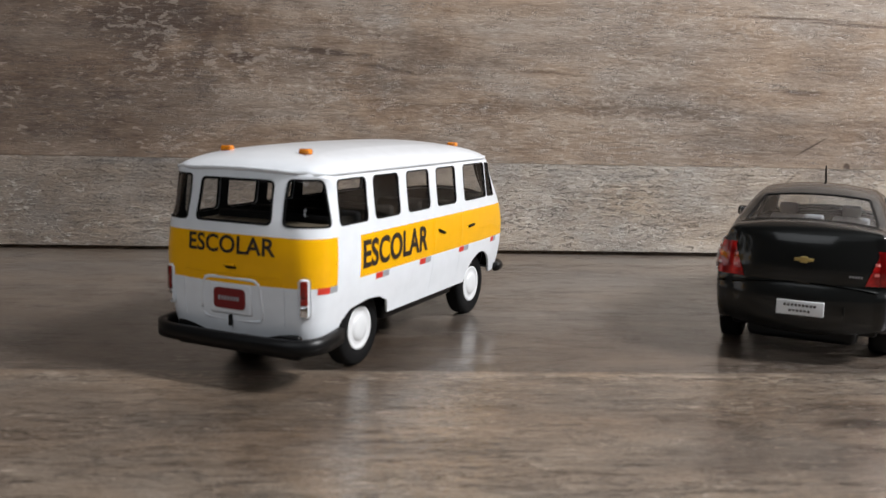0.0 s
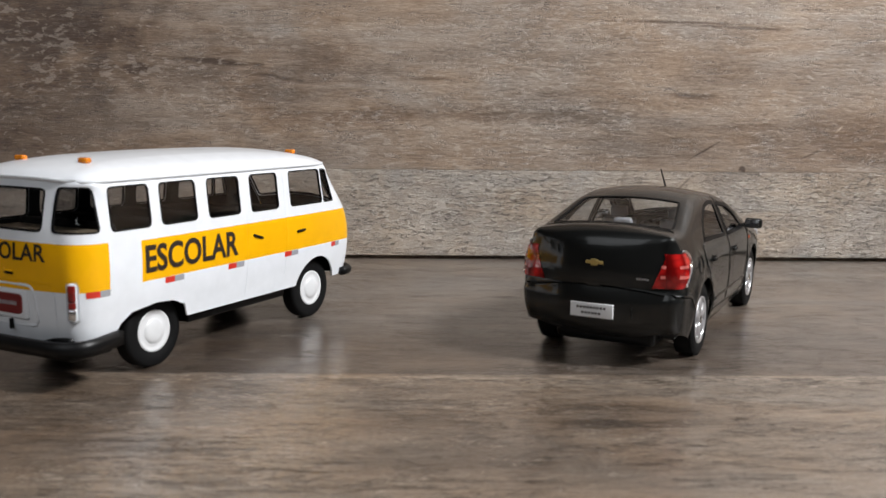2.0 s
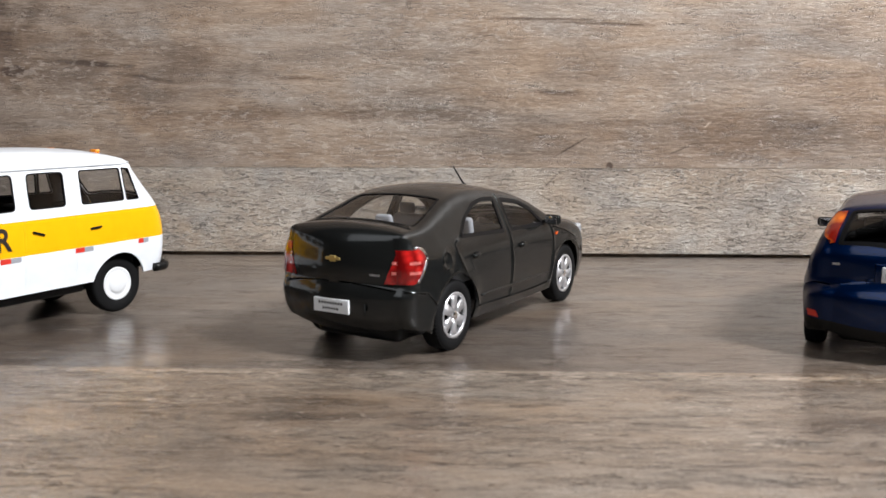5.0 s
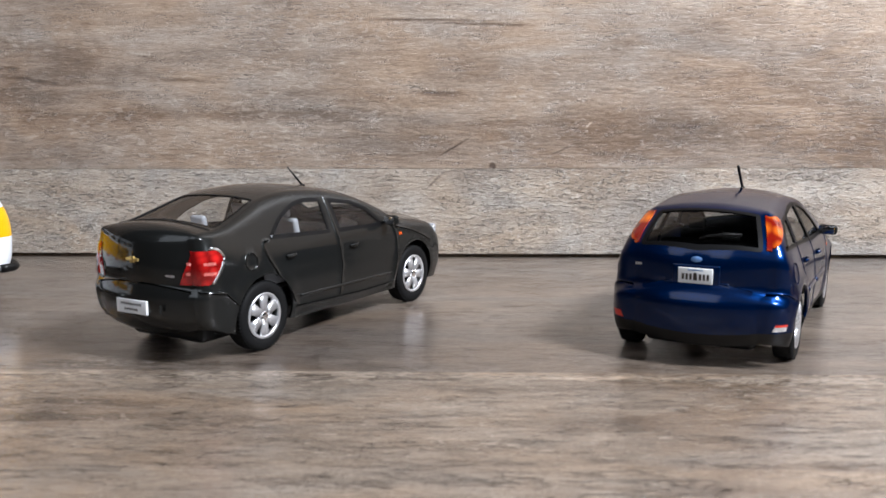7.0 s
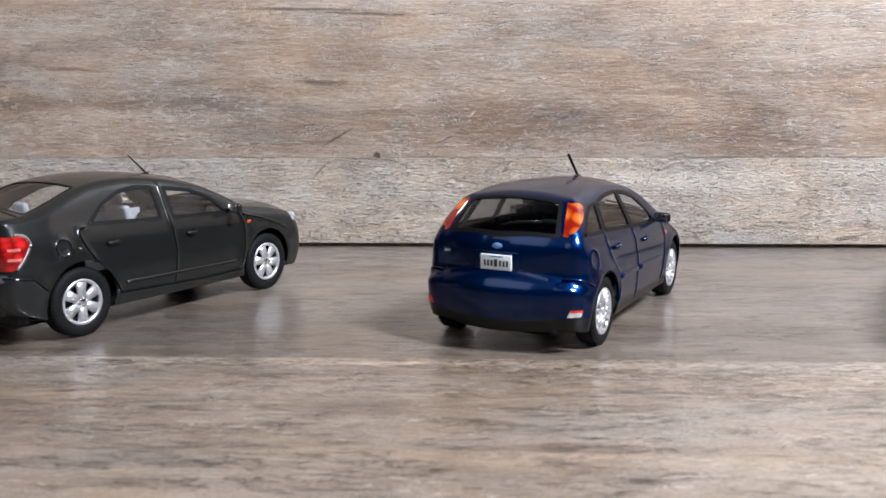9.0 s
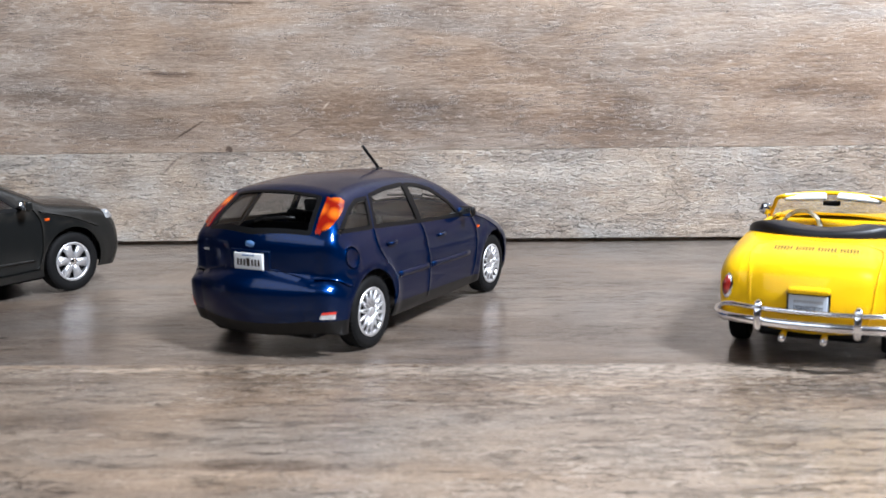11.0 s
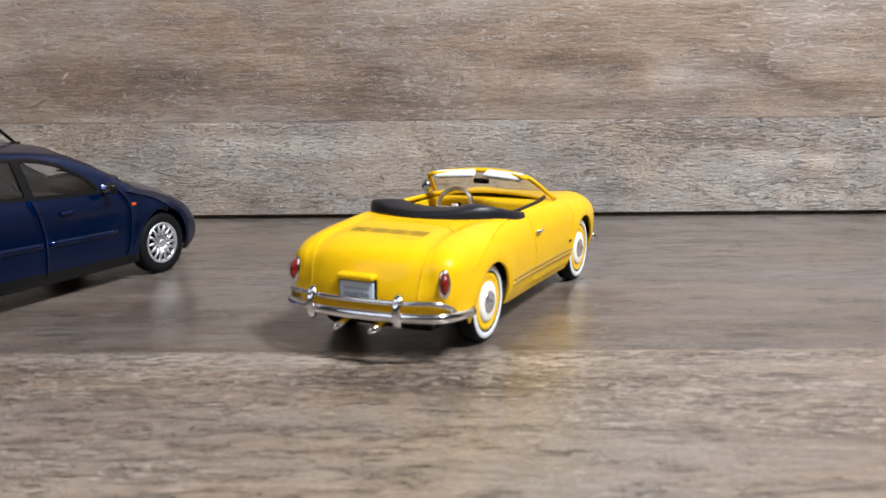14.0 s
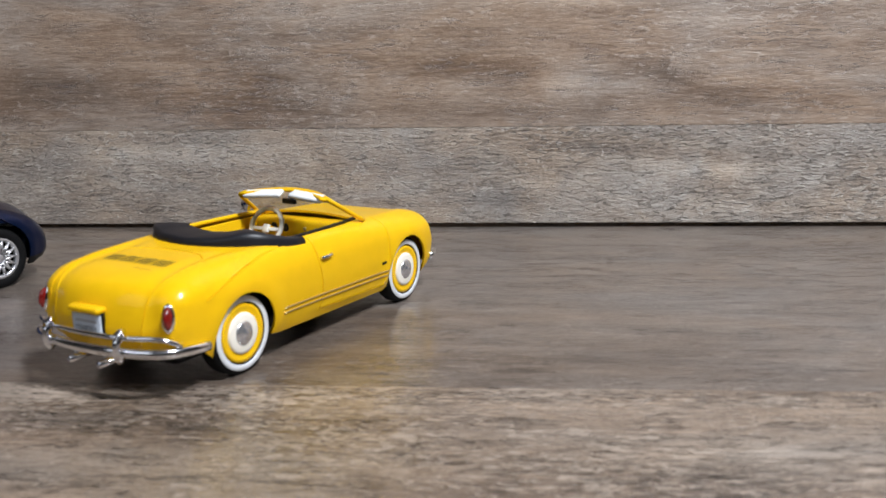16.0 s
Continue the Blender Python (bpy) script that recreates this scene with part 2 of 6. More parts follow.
# Knots and scratches; the last two paint brighter light into the upper right.
WALL_STAINS_AND_LIGHT = ((-0.08, 0.060, 0.15, 0.05, -0.32, 0), (-0.13, 0.10, 0.12, 0.05, -0.2, 0), (-0.050, 0.080, 0.040, 0.022, -0.30, 0), (-0.047, 0.072, 0.012, 0.006, 0.28, 20), (-0.0256, 0.0681, 0.005, 0.0026, -0.6, 0),
               (-0.012, 0.056, 0.03, 0.008, 0.16, 0), (0.002, 0.071, 0.022, 0.0016, -0.45, -4), (0.026, 0.0655, 0.014, 0.0013, -0.4, -8), (0.041, 0.0745, 0.016, 0.007, -0.24, 0), (0.105, 0.053, 0.085, 0.004, -0.26, 0),
               (0.21, 0.042, 0.30, 0.011, -0.10, 0), (0.0828, 0.0654, 0.02, 0.0012, -0.35, -2), (0.1743, 0.0602, 0.013, 0.0014, -0.45, -2), (0.1656, 0.0863, 0.035, 0.0008, -0.5, -1), (0.1901, 0.0846, 0.022, 0.0007, -0.45, -2),
               (0.1805, 0.0407, 0.009, 0.0005, -0.5, 31), (0.22, 0.0396, 0.006, 0.0005, -0.35, 25), (0.1946, 0.0338, 0.0016, 0.0016, -0.9, 0), (0.2296, 0.0488, 0.0022, 0.0005, 0.5, 45), (0.305, 0.045, 0.07, 0.008, -0.14, 0),
               (0.465, 0.048, 0.035, 0.005, -0.26, -18), (0.40, 0.052, 0.05, 0.004, -0.2, 0), (0.43, 0.045, 0.02, 0.007, 0.16, 10), (0.26, 0.10, 0.2, 0.03, 0.10, 0), (0.45, 0.085, 0.2, 0.05, 0.12, 0))
PALE_STAINS = ((-0.10, 0.015, 0.16, 0.05, -0.25, 0), (0.1735, 0.0285, 0.005, 0.0006, -0.4, 45), (0.45, 0.025, 0.05, 0.003, -0.3, -5), (0.48, 0.019, 0.05, 0.006, 0.2, -8), (0.37, 0.020, 0.04, 0.005, -0.14, 0), (0.30, 0.024, 0.04, 0.005, 0.12, 0))
NEAR_STAINS = ((-0.02, 0.175, 0.17, 0.045, -0.14, 0), (0.088, 0.155, 0.035, 0.008, -0.16, 4), (0.045, 0.168, 0.03, 0.006, 0.14, -3), (0.113, 0.1725, 0.017, 0.003, -0.45, 0), (0.1104, 0.181, 0.02, 0.006, -0.22, 0), (0.30, 0.16, 0.12, 0.03, 0.1, 0), (0.36, 0.186, 0.06, 0.008, -0.18, 0), (0.1555, 0.1994, 0.006, 0.0022, -0.55, 0),
               (0.153, 0.2010, 0.014, 0.0014, 0.25, 0), (0.22, 0.1985, 0.03, 0.002, 0.3, 0), (0.247, 0.1532, 0.014, 0.003, -0.3, 0), (0.21, 0.172, 0.025, 0.006, -0.2, 0), (0.435, 0.165, 0.05, 0.008, -0.2, 0), (0.45, 0.178, 0.04, 0.004, 0.2, 0), (0.08, 0.2, 0.05, 0.002, 0.2, 0))
# At x 0.305 the convertible's shade is painted in; 0.10 and 0.15 only darken.
FAR_STAINS_AND_SHADE = ((-0.02, 0.22, 0.2, 0.07, -0.3, 0), (0.10, 0.225, 0.05, 0.016, -0.16, 0), (0.416, 0.2113, 0.008, 0.002, -0.45, 0), (0.416, 0.217, 0.02, 0.004, -0.15, 0), (0.2, 0.26, 0.25, 0.03, 0.08, 0), (0.13, 0.208, 0.05, 0.003, -0.2, 0), (0.305, 0.228, 0.05, 0.022, -0.16, 0), (0.15, 0.24, 0.05, 0.02, -0.1, 0))
ROUGH_ZONES = ((0.35, 0.192, 0.14, 0.024, 0.13, 0), (0.22, 0.1985, 0.45, 0.005, 0.14, 0), (0.44, 0.168, 0.07, 0.012, 0.12, 0), (0.10, 0.181, 0.03, 0.008, 0.10, 0))
M_WALL = wood("weathered_board", WALL_STOPS, 0.42, 3.1, 0.7, 0.0, 0.33, WALL_STAINS_AND_LIGHT, 0.5, 0.85, 1.0, False, 0.35, gash=0.25)
M_PALEBOARD = wood("pale_board", PALE_STOPS, 0.42, 5.3, 0.6, 0.0, 0.6, PALE_STAINS, 1.0, 0.85, 1.4, False, 0.4, gash=0.6)
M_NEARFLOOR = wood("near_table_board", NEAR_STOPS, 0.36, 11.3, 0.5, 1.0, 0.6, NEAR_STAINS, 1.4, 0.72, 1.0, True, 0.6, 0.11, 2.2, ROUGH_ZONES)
M_FLOOR = wood("table_board", FLOOR_STOPS, 0.34, 7.7, 0.8, 1.0, 0.6, FAR_STAINS_AND_SHADE, 0.9, 0.9, 1.0, True, 0.5, 0.09, 2.2)
M_PLASTER = plain("plaster", (0.055, 0.054, 0.053), 0.9, size=6.0)
M_CARPET = plain("room_floor", (0.06, 0.05, 0.042), 0.7, size=8.0)
M_WHITE = plain("white_paint", (0.81, 0.84, 0.88), 0.28, 0, 0.5, 0.04)
M_AMBERBAND = plain("yellow_decal", (0.90, 0.45, 0.001), 0.32, 0, 0.3, 0.04, spec=0.2)
M_BLACK = plain("black_plastic", (0.004, 0.004, 0.0043), 0.38, grain=0.1, spec=0.25)
M_RUBBER = plain("tyre_rubber", (0.005, 0.005, 0.0053), 0.7, grain=0.3, spec=0.15)
M_TRIM = plain("window_trim", (0.003, 0.003, 0.0035), 0.45, spec=0.15)
M_INK = plain("black_print", (0.022, 0.014, 0.010), 0.5)
M_INSIDE = plain("dark_interior", (0.007, 0.0068, 0.0066), 0.7, spec=0.2)
M_DECK = plain("beige_plastic", (0.42, 0.34, 0.24), 0.25)
M_SEATGREY = plain("grey_seat", (0.36, 0.37, 0.40), 0.6)
M_GUNMETAL = flake("grey_metallic", (0.020, 0.021, 0.0205), 0.28, 0.9, 0.6, 1.40)
M_GUNMETAL.node_tree.nodes["Principled BSDF"].inputs["Coat Roughness"].default_value = 0.08
M_BLUE = flake("blue_metallic", (0.0006, 0.0115, 0.058), 0.30, 0.9, 0.75, 1.37, (0.04, 0.09, 0.30))
M_YELLOW = plain("yellow_paint", (0.80, 0.470, 0.0003), 0.34, 0, 0.35, 0.03, spec=0.06)
M_CHROME = plain("chrome", (0.93, 0.93, 0.94), 0.14, 1.0)
M_HUB = plain("hubcap_chrome", (0.84, 0.84, 0.86), 0.24, 0.9)
M_SILVER = plain("silver_paint", (0.62, 0.62, 0.64), 0.3, 0.75)
M_CREAM = plain("cream_plastic", (0.84, 0.79, 0.68), 0.45)
M_VISOR = plain("white_vinyl", (0.84, 0.83, 0.80), 0.5)
M_WHEELWHITE = plain("wheel_white", (0.70, 0.71, 0.72), 0.38)
M_RED = lens("red_lens", (0.50, 0.014, 0.012), 0.12, (0.17, 0.004, 0.004), 500)
M_REDPALE = lens("pale_red_lens", (0.62, 0.16, 0.14))
M_REDDARK = lens("dark_red_lens", (0.22, 0.010, 0.006))
M_REDPLASTIC = plain("red_print", (0.62, 0.035, 0.02), 0.4)
M_GREYPRINT = plain("grey_print", (0.33, 0.34, 0.36), 0.4)
M_ORANGE = lens("amber_lens", (0.88, 0.26, 0.01))
M_AMBERTAIL = lens("orange_lens", (0.66, 0.15, 0.008), 0.10, (0.20, 0.008, 0.003), 360)
M_SIDEAMBER = lens("amber_side_lens", (0.60, 0.085, 0.005))
M_HEADLAMP = lens("grey_headlamp_lens", (0.36, 0.36, 0.37), 0.15)
M_CLEAR = lens("clear_lens", (0.72, 0.70, 0.70))
M_PLATE = plain("plate_white", (0.72, 0.73, 0.74), 0.4)
M_PLATEGREY = plain("plate_grey", (0.52, 0.57, 0.64), 0.4)
M_PLATERED = plain("plate_red", (0.17, 0.010, 0.011), 0.4)
M_GOLD = plain("gold_badge", (0.62, 0.46, 0.16), 0.3, 0.7)
M_BLUEBADGE = plain("blue_badge", (0.10, 0.20, 0.42), 0.3)
M_CLOTH = plain("black_vinyl", (0.008, 0.0085, 0.012), 0.42, grain=0.25, spec=0.4)
M_TAN = plain("olive_print", (0.66, 0.40, 0.001), 0.4)
M_SLOT = plain("slot_print", (0.07, 0.05, 0.007), 0.6)
M_GLASS = glass("clear_glass", (0.90, 0.91, 0.91))
M_GLASSDARK = glass("smoked_glass", (0.90, 0.90, 0.90))
M_GLASSREAR = glass("smoked_rear_glass", (0.44, 0.45, 0.46))
M_GLASSTINT = glass("tinted_glass", (0.88, 0.89, 0.90))


# ---- building helpers ----
def thing(name, m, label, category, group=""):
    ob = new(name)
    ob.empty_display_size = 0.01
    ob.matrix_world = m
    return tagged(ob, label, category, group)


def part(name, bm, material, parent, label="", thick=0.0, smooth=True, at=None, scale=0.001):
    """One mesh part, drawn in millimetres."""
    for f in bm.faces:
        f.smooth = smooth
    if thick:
        for e in bm.edges:
            if e.is_boundary or len(e.link_faces) == 2 and e.calc_face_angle() > radians(66):
                e.smooth = False
    bm.transform(Matrix.Scale(scale, 4))
    me = bpy.data.meshes.new(name)
    bm.to_mesh(me)
    bm.free()
    me.materials.append(material)
    ob = new(name, me)
    ob.parent = parent
    if at is not None:
        ob.matrix_basis = at
    if thick:
        s = ob.modifiers.new("thickness", "SOLIDIFY")
        s.thickness, s.offset = thick * 0.001, -1
    if label:
        ob["label"] = label
    return ob


def rbox(x0, x1, y0, y1, z0, z1, r=0.0, seg=3, bm=None):
    """A box with rounded edges."""
    b = bmesh.new()
    bmesh.ops.create_cube(b, size=1)
    for v in b.verts:
        v.co = ((x0 + x1) / 2 + v.co.x * (x1 - x0), (y0 + y1) / 2 + v.co.y * (y1 - y0), (z0 + z1) / 2 + v.co.z * (z1 - z0))
    if r:
        bmesh.ops.bevel(b, geom=list(b.edges), offset=r, segments=seg, profile=0.5, affect="EDGES")
    return b


def lathe(profile, seg=48, closed=False):
    """Profile of (radius, x) turned round the x axis."""
    b = bmesh.new()
    rings = []
    for k in range(seg):
        a = 2 * math.pi * k / seg
        rings.append([b.verts.new((x, r * math.cos(a), r * math.sin(a))) for r, x in profile])
    n = len(profile)
    for k in range(seg):
        p, q = rings[k], rings[(k + 1) % seg]
        for i in range(n if closed else n - 1):
            j = (i + 1) % n
            b.faces.new((p[i], p[j], q[j], q[i]))
    bmesh.ops.remove_doubles(b, verts=b.verts, dist=1e-5)
    bmesh.ops.recalc_face_normals(b, faces=b.faces)
    return b


def tube(path, r, seg=10, flat=1.0, caps=True):
    """A round bar along a path of points; flat squeezes it along z."""
    b = bmesh.new()
    pts = [Vector(p) for p in path]
    rings = []
    for i, p in enumerate(pts):
        d = (pts[min(i + 1, len(pts) - 1)] - pts[max(i - 1, 0)]).normalized()
        up = Vector((0, 0, 1)) if abs(d.z) < 0.9 else Vector((0, 1, 0))
        s = d.cross(up).normalized()
        u = s.cross(d).normalized()
        rr = r[i] if isinstance(r, (list, tuple)) else r
        rings.append([b.verts.new(p + s * rr * math.cos(2 * math.pi * k / seg) + u * rr * flat * math.sin(2 * math.pi * k / seg)) for k in range(seg)])
    for i in range(len(rings) - 1):
        for k in range(seg):
            b.faces.new((rings[i][k], rings[i][(k + 1) % seg], rings[i + 1][(k + 1) % seg], rings[i + 1][k]))
    if caps:
        b.faces.new(rings[0][::-1])
        b.faces.new(rings[-1])
    bmesh.ops.recalc_face_normals(b, faces=b.faces)
    return b


def join(*bms):
    out = bmesh.new()
    for b in bms:
        me = bpy.data.meshes.new("tmp")
        b.to_mesh(me)
        out.from_mesh(me)
        bpy.data.meshes.remove(me)
        b.free()
    return out


def spline(ctrl, step=0.8):
    """A smooth line through control points, resampled at even steps."""
    p = np.array(ctrl, float)
    q = np.vstack([2 * p[0] - p[1], p, 2 * p[-1] - p[-2]])
    out = []
    for i in range(1, len(q) - 2):
        a, b, c, d = q[i - 1], q[i], q[i + 1], q[i + 2]
        t0, t1 = 0.0, np.linalg.norm(b - a) ** 0.5 + 1e-9
        t2 = t1 + np.linalg.norm(c - b) ** 0.5 + 1e-9
        t3 = t2 + np.linalg.norm(d - c) ** 0.5 + 1e-9
        for t in np.linspace(t1, t2, 12, endpoint=False):
            a1 = (t1 - t) / (t1 - t0) * a + (t - t0) / (t1 - t0) * b
            a2 = (t2 - t) / (t2 - t1) * b + (t - t1) / (t2 - t1) * c
            a3 = (t3 - t) / (t3 - t2) * c + (t - t2) / (t3 - t2) * d
            b1 = (t2 - t) / (t2 - t0) * a1 + (t - t0) / (t2 - t0) * a2
            b2 = (t3 - t) / (t3 - t1) * a2 + (t - t1) / (t3 - t1) * a3
            out.append((t2 - t) / (t2 - t1) * b1 + (t - t1) / (t2 - t1) * b2)
    out.append(p[-1])
    out = np.array(out)
    s = np.concatenate([[0], np.cumsum(np.linalg.norm(np.diff(out, axis=0), axis=1))])
    u = np.linspace(0, s[-1], max(4, int(s[-1] / step)))
    return np.stack([np.interp(u, s, out[:, k]) for k in range(out.shape[1])], 1)


def curve_of(pairs):
    """A smooth function of one variable through (t, v) pairs."""
    t = np.array([p[0] for p in pairs], float)
    v = np.array([p[1] for p in pairs], float)
    d = np.gradient(v, t)
    sl = np.diff(v) / np.diff(t)
    for i in range(1, len(t) - 1):
        d[i] = 0 if sl[i - 1] * sl[i] <= 0 else 2 * sl[i - 1] * sl[i] / (sl[i - 1] + sl[i])

    def f(x):
        x = np.clip(np.asarray(x, float), t[0], t[-1])
        i = np.clip(np.searchsorted(t, x) - 1, 0, len(t) - 2)
        h = t[i + 1] - t[i]
        u = (x - t[i]) / h
        return (2 * u ** 3 - 3 * u ** 2 + 1) * v[i] + (u ** 3 - 2 * u ** 2 + u) * h * d[i] + (-2 * u ** 3 + 3 * u ** 2) * v[i + 1] + (u ** 3 - u ** 2) * h * d[i + 1]

    return f


def rounded(pts, r=0.8, n=4):
    """A closed outline with its corners rounded."""
    p = [np.array(q, float) for q in pts]
    out = []
    for i in range(len(p)):
        a, b, c = p[i - 1], p[i], p[(i + 1) % len(p)]
        la, lc = np.linalg.norm(a - b), np.linalg.norm(c - b)
        k = min(r, la * 0.45, lc * 0.45)
        s, e = b + (a - b) / la * k, b + (c - b) / lc * k
        for j in range(n + 1):
            t = j / n
            out.append((1 - t) ** 2 * s + 2 * t * (1 - t) * b + t * t * e)
    return np.array(out)


def inset(poly, d):
    """The outline drawn in by d."""
    p = np.array(poly, float)
    if 0.5 * np.sum(p[:, 0] * np.roll(p[:, 1], -1) - np.roll(p[:, 0], -1) * p[:, 1]) < 0:
        p = p[::-1]
    t = np.roll(p, -1, 0) - np.roll(p, 1, 0)
    t /= np.linalg.norm(t, axis=1)[:, None] + 1e-9
    return p + np.stack([-t[:, 1], t[:, 0]], 1) * d


def circle(y, z, r, n=28):
    return np.array([(y + r * math.cos(2 * math.pi * k / n), z + r * math.sin(2 * math.pi * k / n)) for k in range(n)])


def dense(poly, step, closed=True):
    p = [np.array(q, float) for q in poly]
    out = []
    m = len(p) if closed else len(p) - 1
    for i in range(m):
        a, b = p[i], p[(i + 1) % len(p)]
        k = max(1, int(np.linalg.norm(b - a) / step))
        out += [a + (b - a) * j / k for j in range(k)]
    if not closed:
        out.append(p[-1])
    return np.array(out)


def inside(pts, poly):
    x, y = pts[:, 0], pts[:, 1]
    r = np.zeros(len(pts), bool)
    q = np.roll(poly, 1, 0)
    for (x1, y1), (x2, y2) in zip(poly, q):
        if y1 == y2:
            continue
        c = ((y1 > y) != (y2 > y)) & (x < (x2 - x1) * (y - y1) / (y2 - y1) + x1)
        r ^= c
    return r


def to_line(pts, line):
    """Distance from points to a polyline, and the place along it."""
    best = np.full(len(pts), 1e9)
    at = np.zeros(len(pts))
    for i in range(len(line) - 1):
        a, b = line[i], line[i + 1]
        ab = b - a
        t = np.clip(((pts - a) @ ab) / (ab @ ab + 1e-12), 0, 1)
        d = np.linalg.norm(pts - (a + t[:, None] * ab), axis=1)
        k = d < best
        best[k], at[k] = d[k], i + t[k]
    return best, at


from mathutils.geometry import delaunay_2d_cdt


def mesh_domain(outline, feats, grooves, seeds):
    """Triangles of a flat outline in which every feature outline and groove is a line of edges."""
    verts, edges = [], []

    def add(line, closed):
        b = len(verts)
        verts.extend([Vector((float(p[0]), float(p[1]))) for p in line])
        n = len(line)
        edges.extend([(b + i, b + (i + 1) % n) for i in range(n if closed else n - 1)])

    add(outline, True)
    for poly in feats:
        add(dense(poly, 0.7), True)
    for g, w in grooves:
        g = dense(g, 0.7, False)
        t = np.gradient(g, axis=0)
        t /= np.linalg.norm(t, axis=1)[:, None] + 1e-9
        nn = np.stack([-t[:, 1], t[:, 0]], 1)
        add(g, False)
        add(g + nn * w, False)
        add(g - nn * w, False)
        add(g + nn * w * 2.4, False)
        add(g - nn * w * 2.4, False)
    keep = inside(seeds, outline)
    for g, w in grooves:
        keep &= to_line(seeds, dense(g, 0.7, False))[0] > w * 4
    for poly in feats:
        keep &= to_line(seeds, np.vstack([poly, poly[:1]]))[0] > 0.3
    verts.extend([Vector((float(p[0]), float(p[1]))) for p in seeds[keep]])
    vs, _, fs, *_ = delaunay_2d_cdt(verts, edges, [], 0, 1e-4)
    v = np.array([(p.x, p.y) for p in vs])
    f = np.array([t for t in fs if len(t) == 3])
    cen = v[f].mean(1)
    f = f[inside(cen, outline)]
    a, b, c = v[f[:, 0]], v[f[:, 1]], v[f[:, 2]]
    ar = (b[:, 0] - a[:, 0]) * (c[:, 1] - a[:, 1]) - (c[:, 0] - a[:, 0]) * (b[:, 1] - a[:, 1])
    f[ar < 0] = f[ar < 0][:, ::-1]
    return v, f[np.abs(ar) > 1e-7]


def sweep(path, profile):
    """A bar of constant section along a level path; profile of (out, up), out to the path's right."""
    b, rings = bmesh.new(), []
    p = np.array(path, float)
    t = np.gradient(p, axis=0)
    t[:, 2] = 0
    t /= np.linalg.norm(t, axis=1)[:, None]
    for q, d in zip(p, t):
        rings.append([b.verts.new((q[0] + d[1] * o, q[1] - d[0] * o, q[2] + u)) for o, u in profile])
    n = len(profile)
    for r0, r1 in zip(rings, rings[1:]):
        for i in range(n):
            b.faces.new((r0[i], r0[(i + 1) % n], r1[(i + 1) % n], r1[i]))
    b.faces.new(rings[0])
    b.faces.new(rings[-1][::-1])
    bmesh.ops.recalc_face_normals(b, faces=b.faces)
    return b


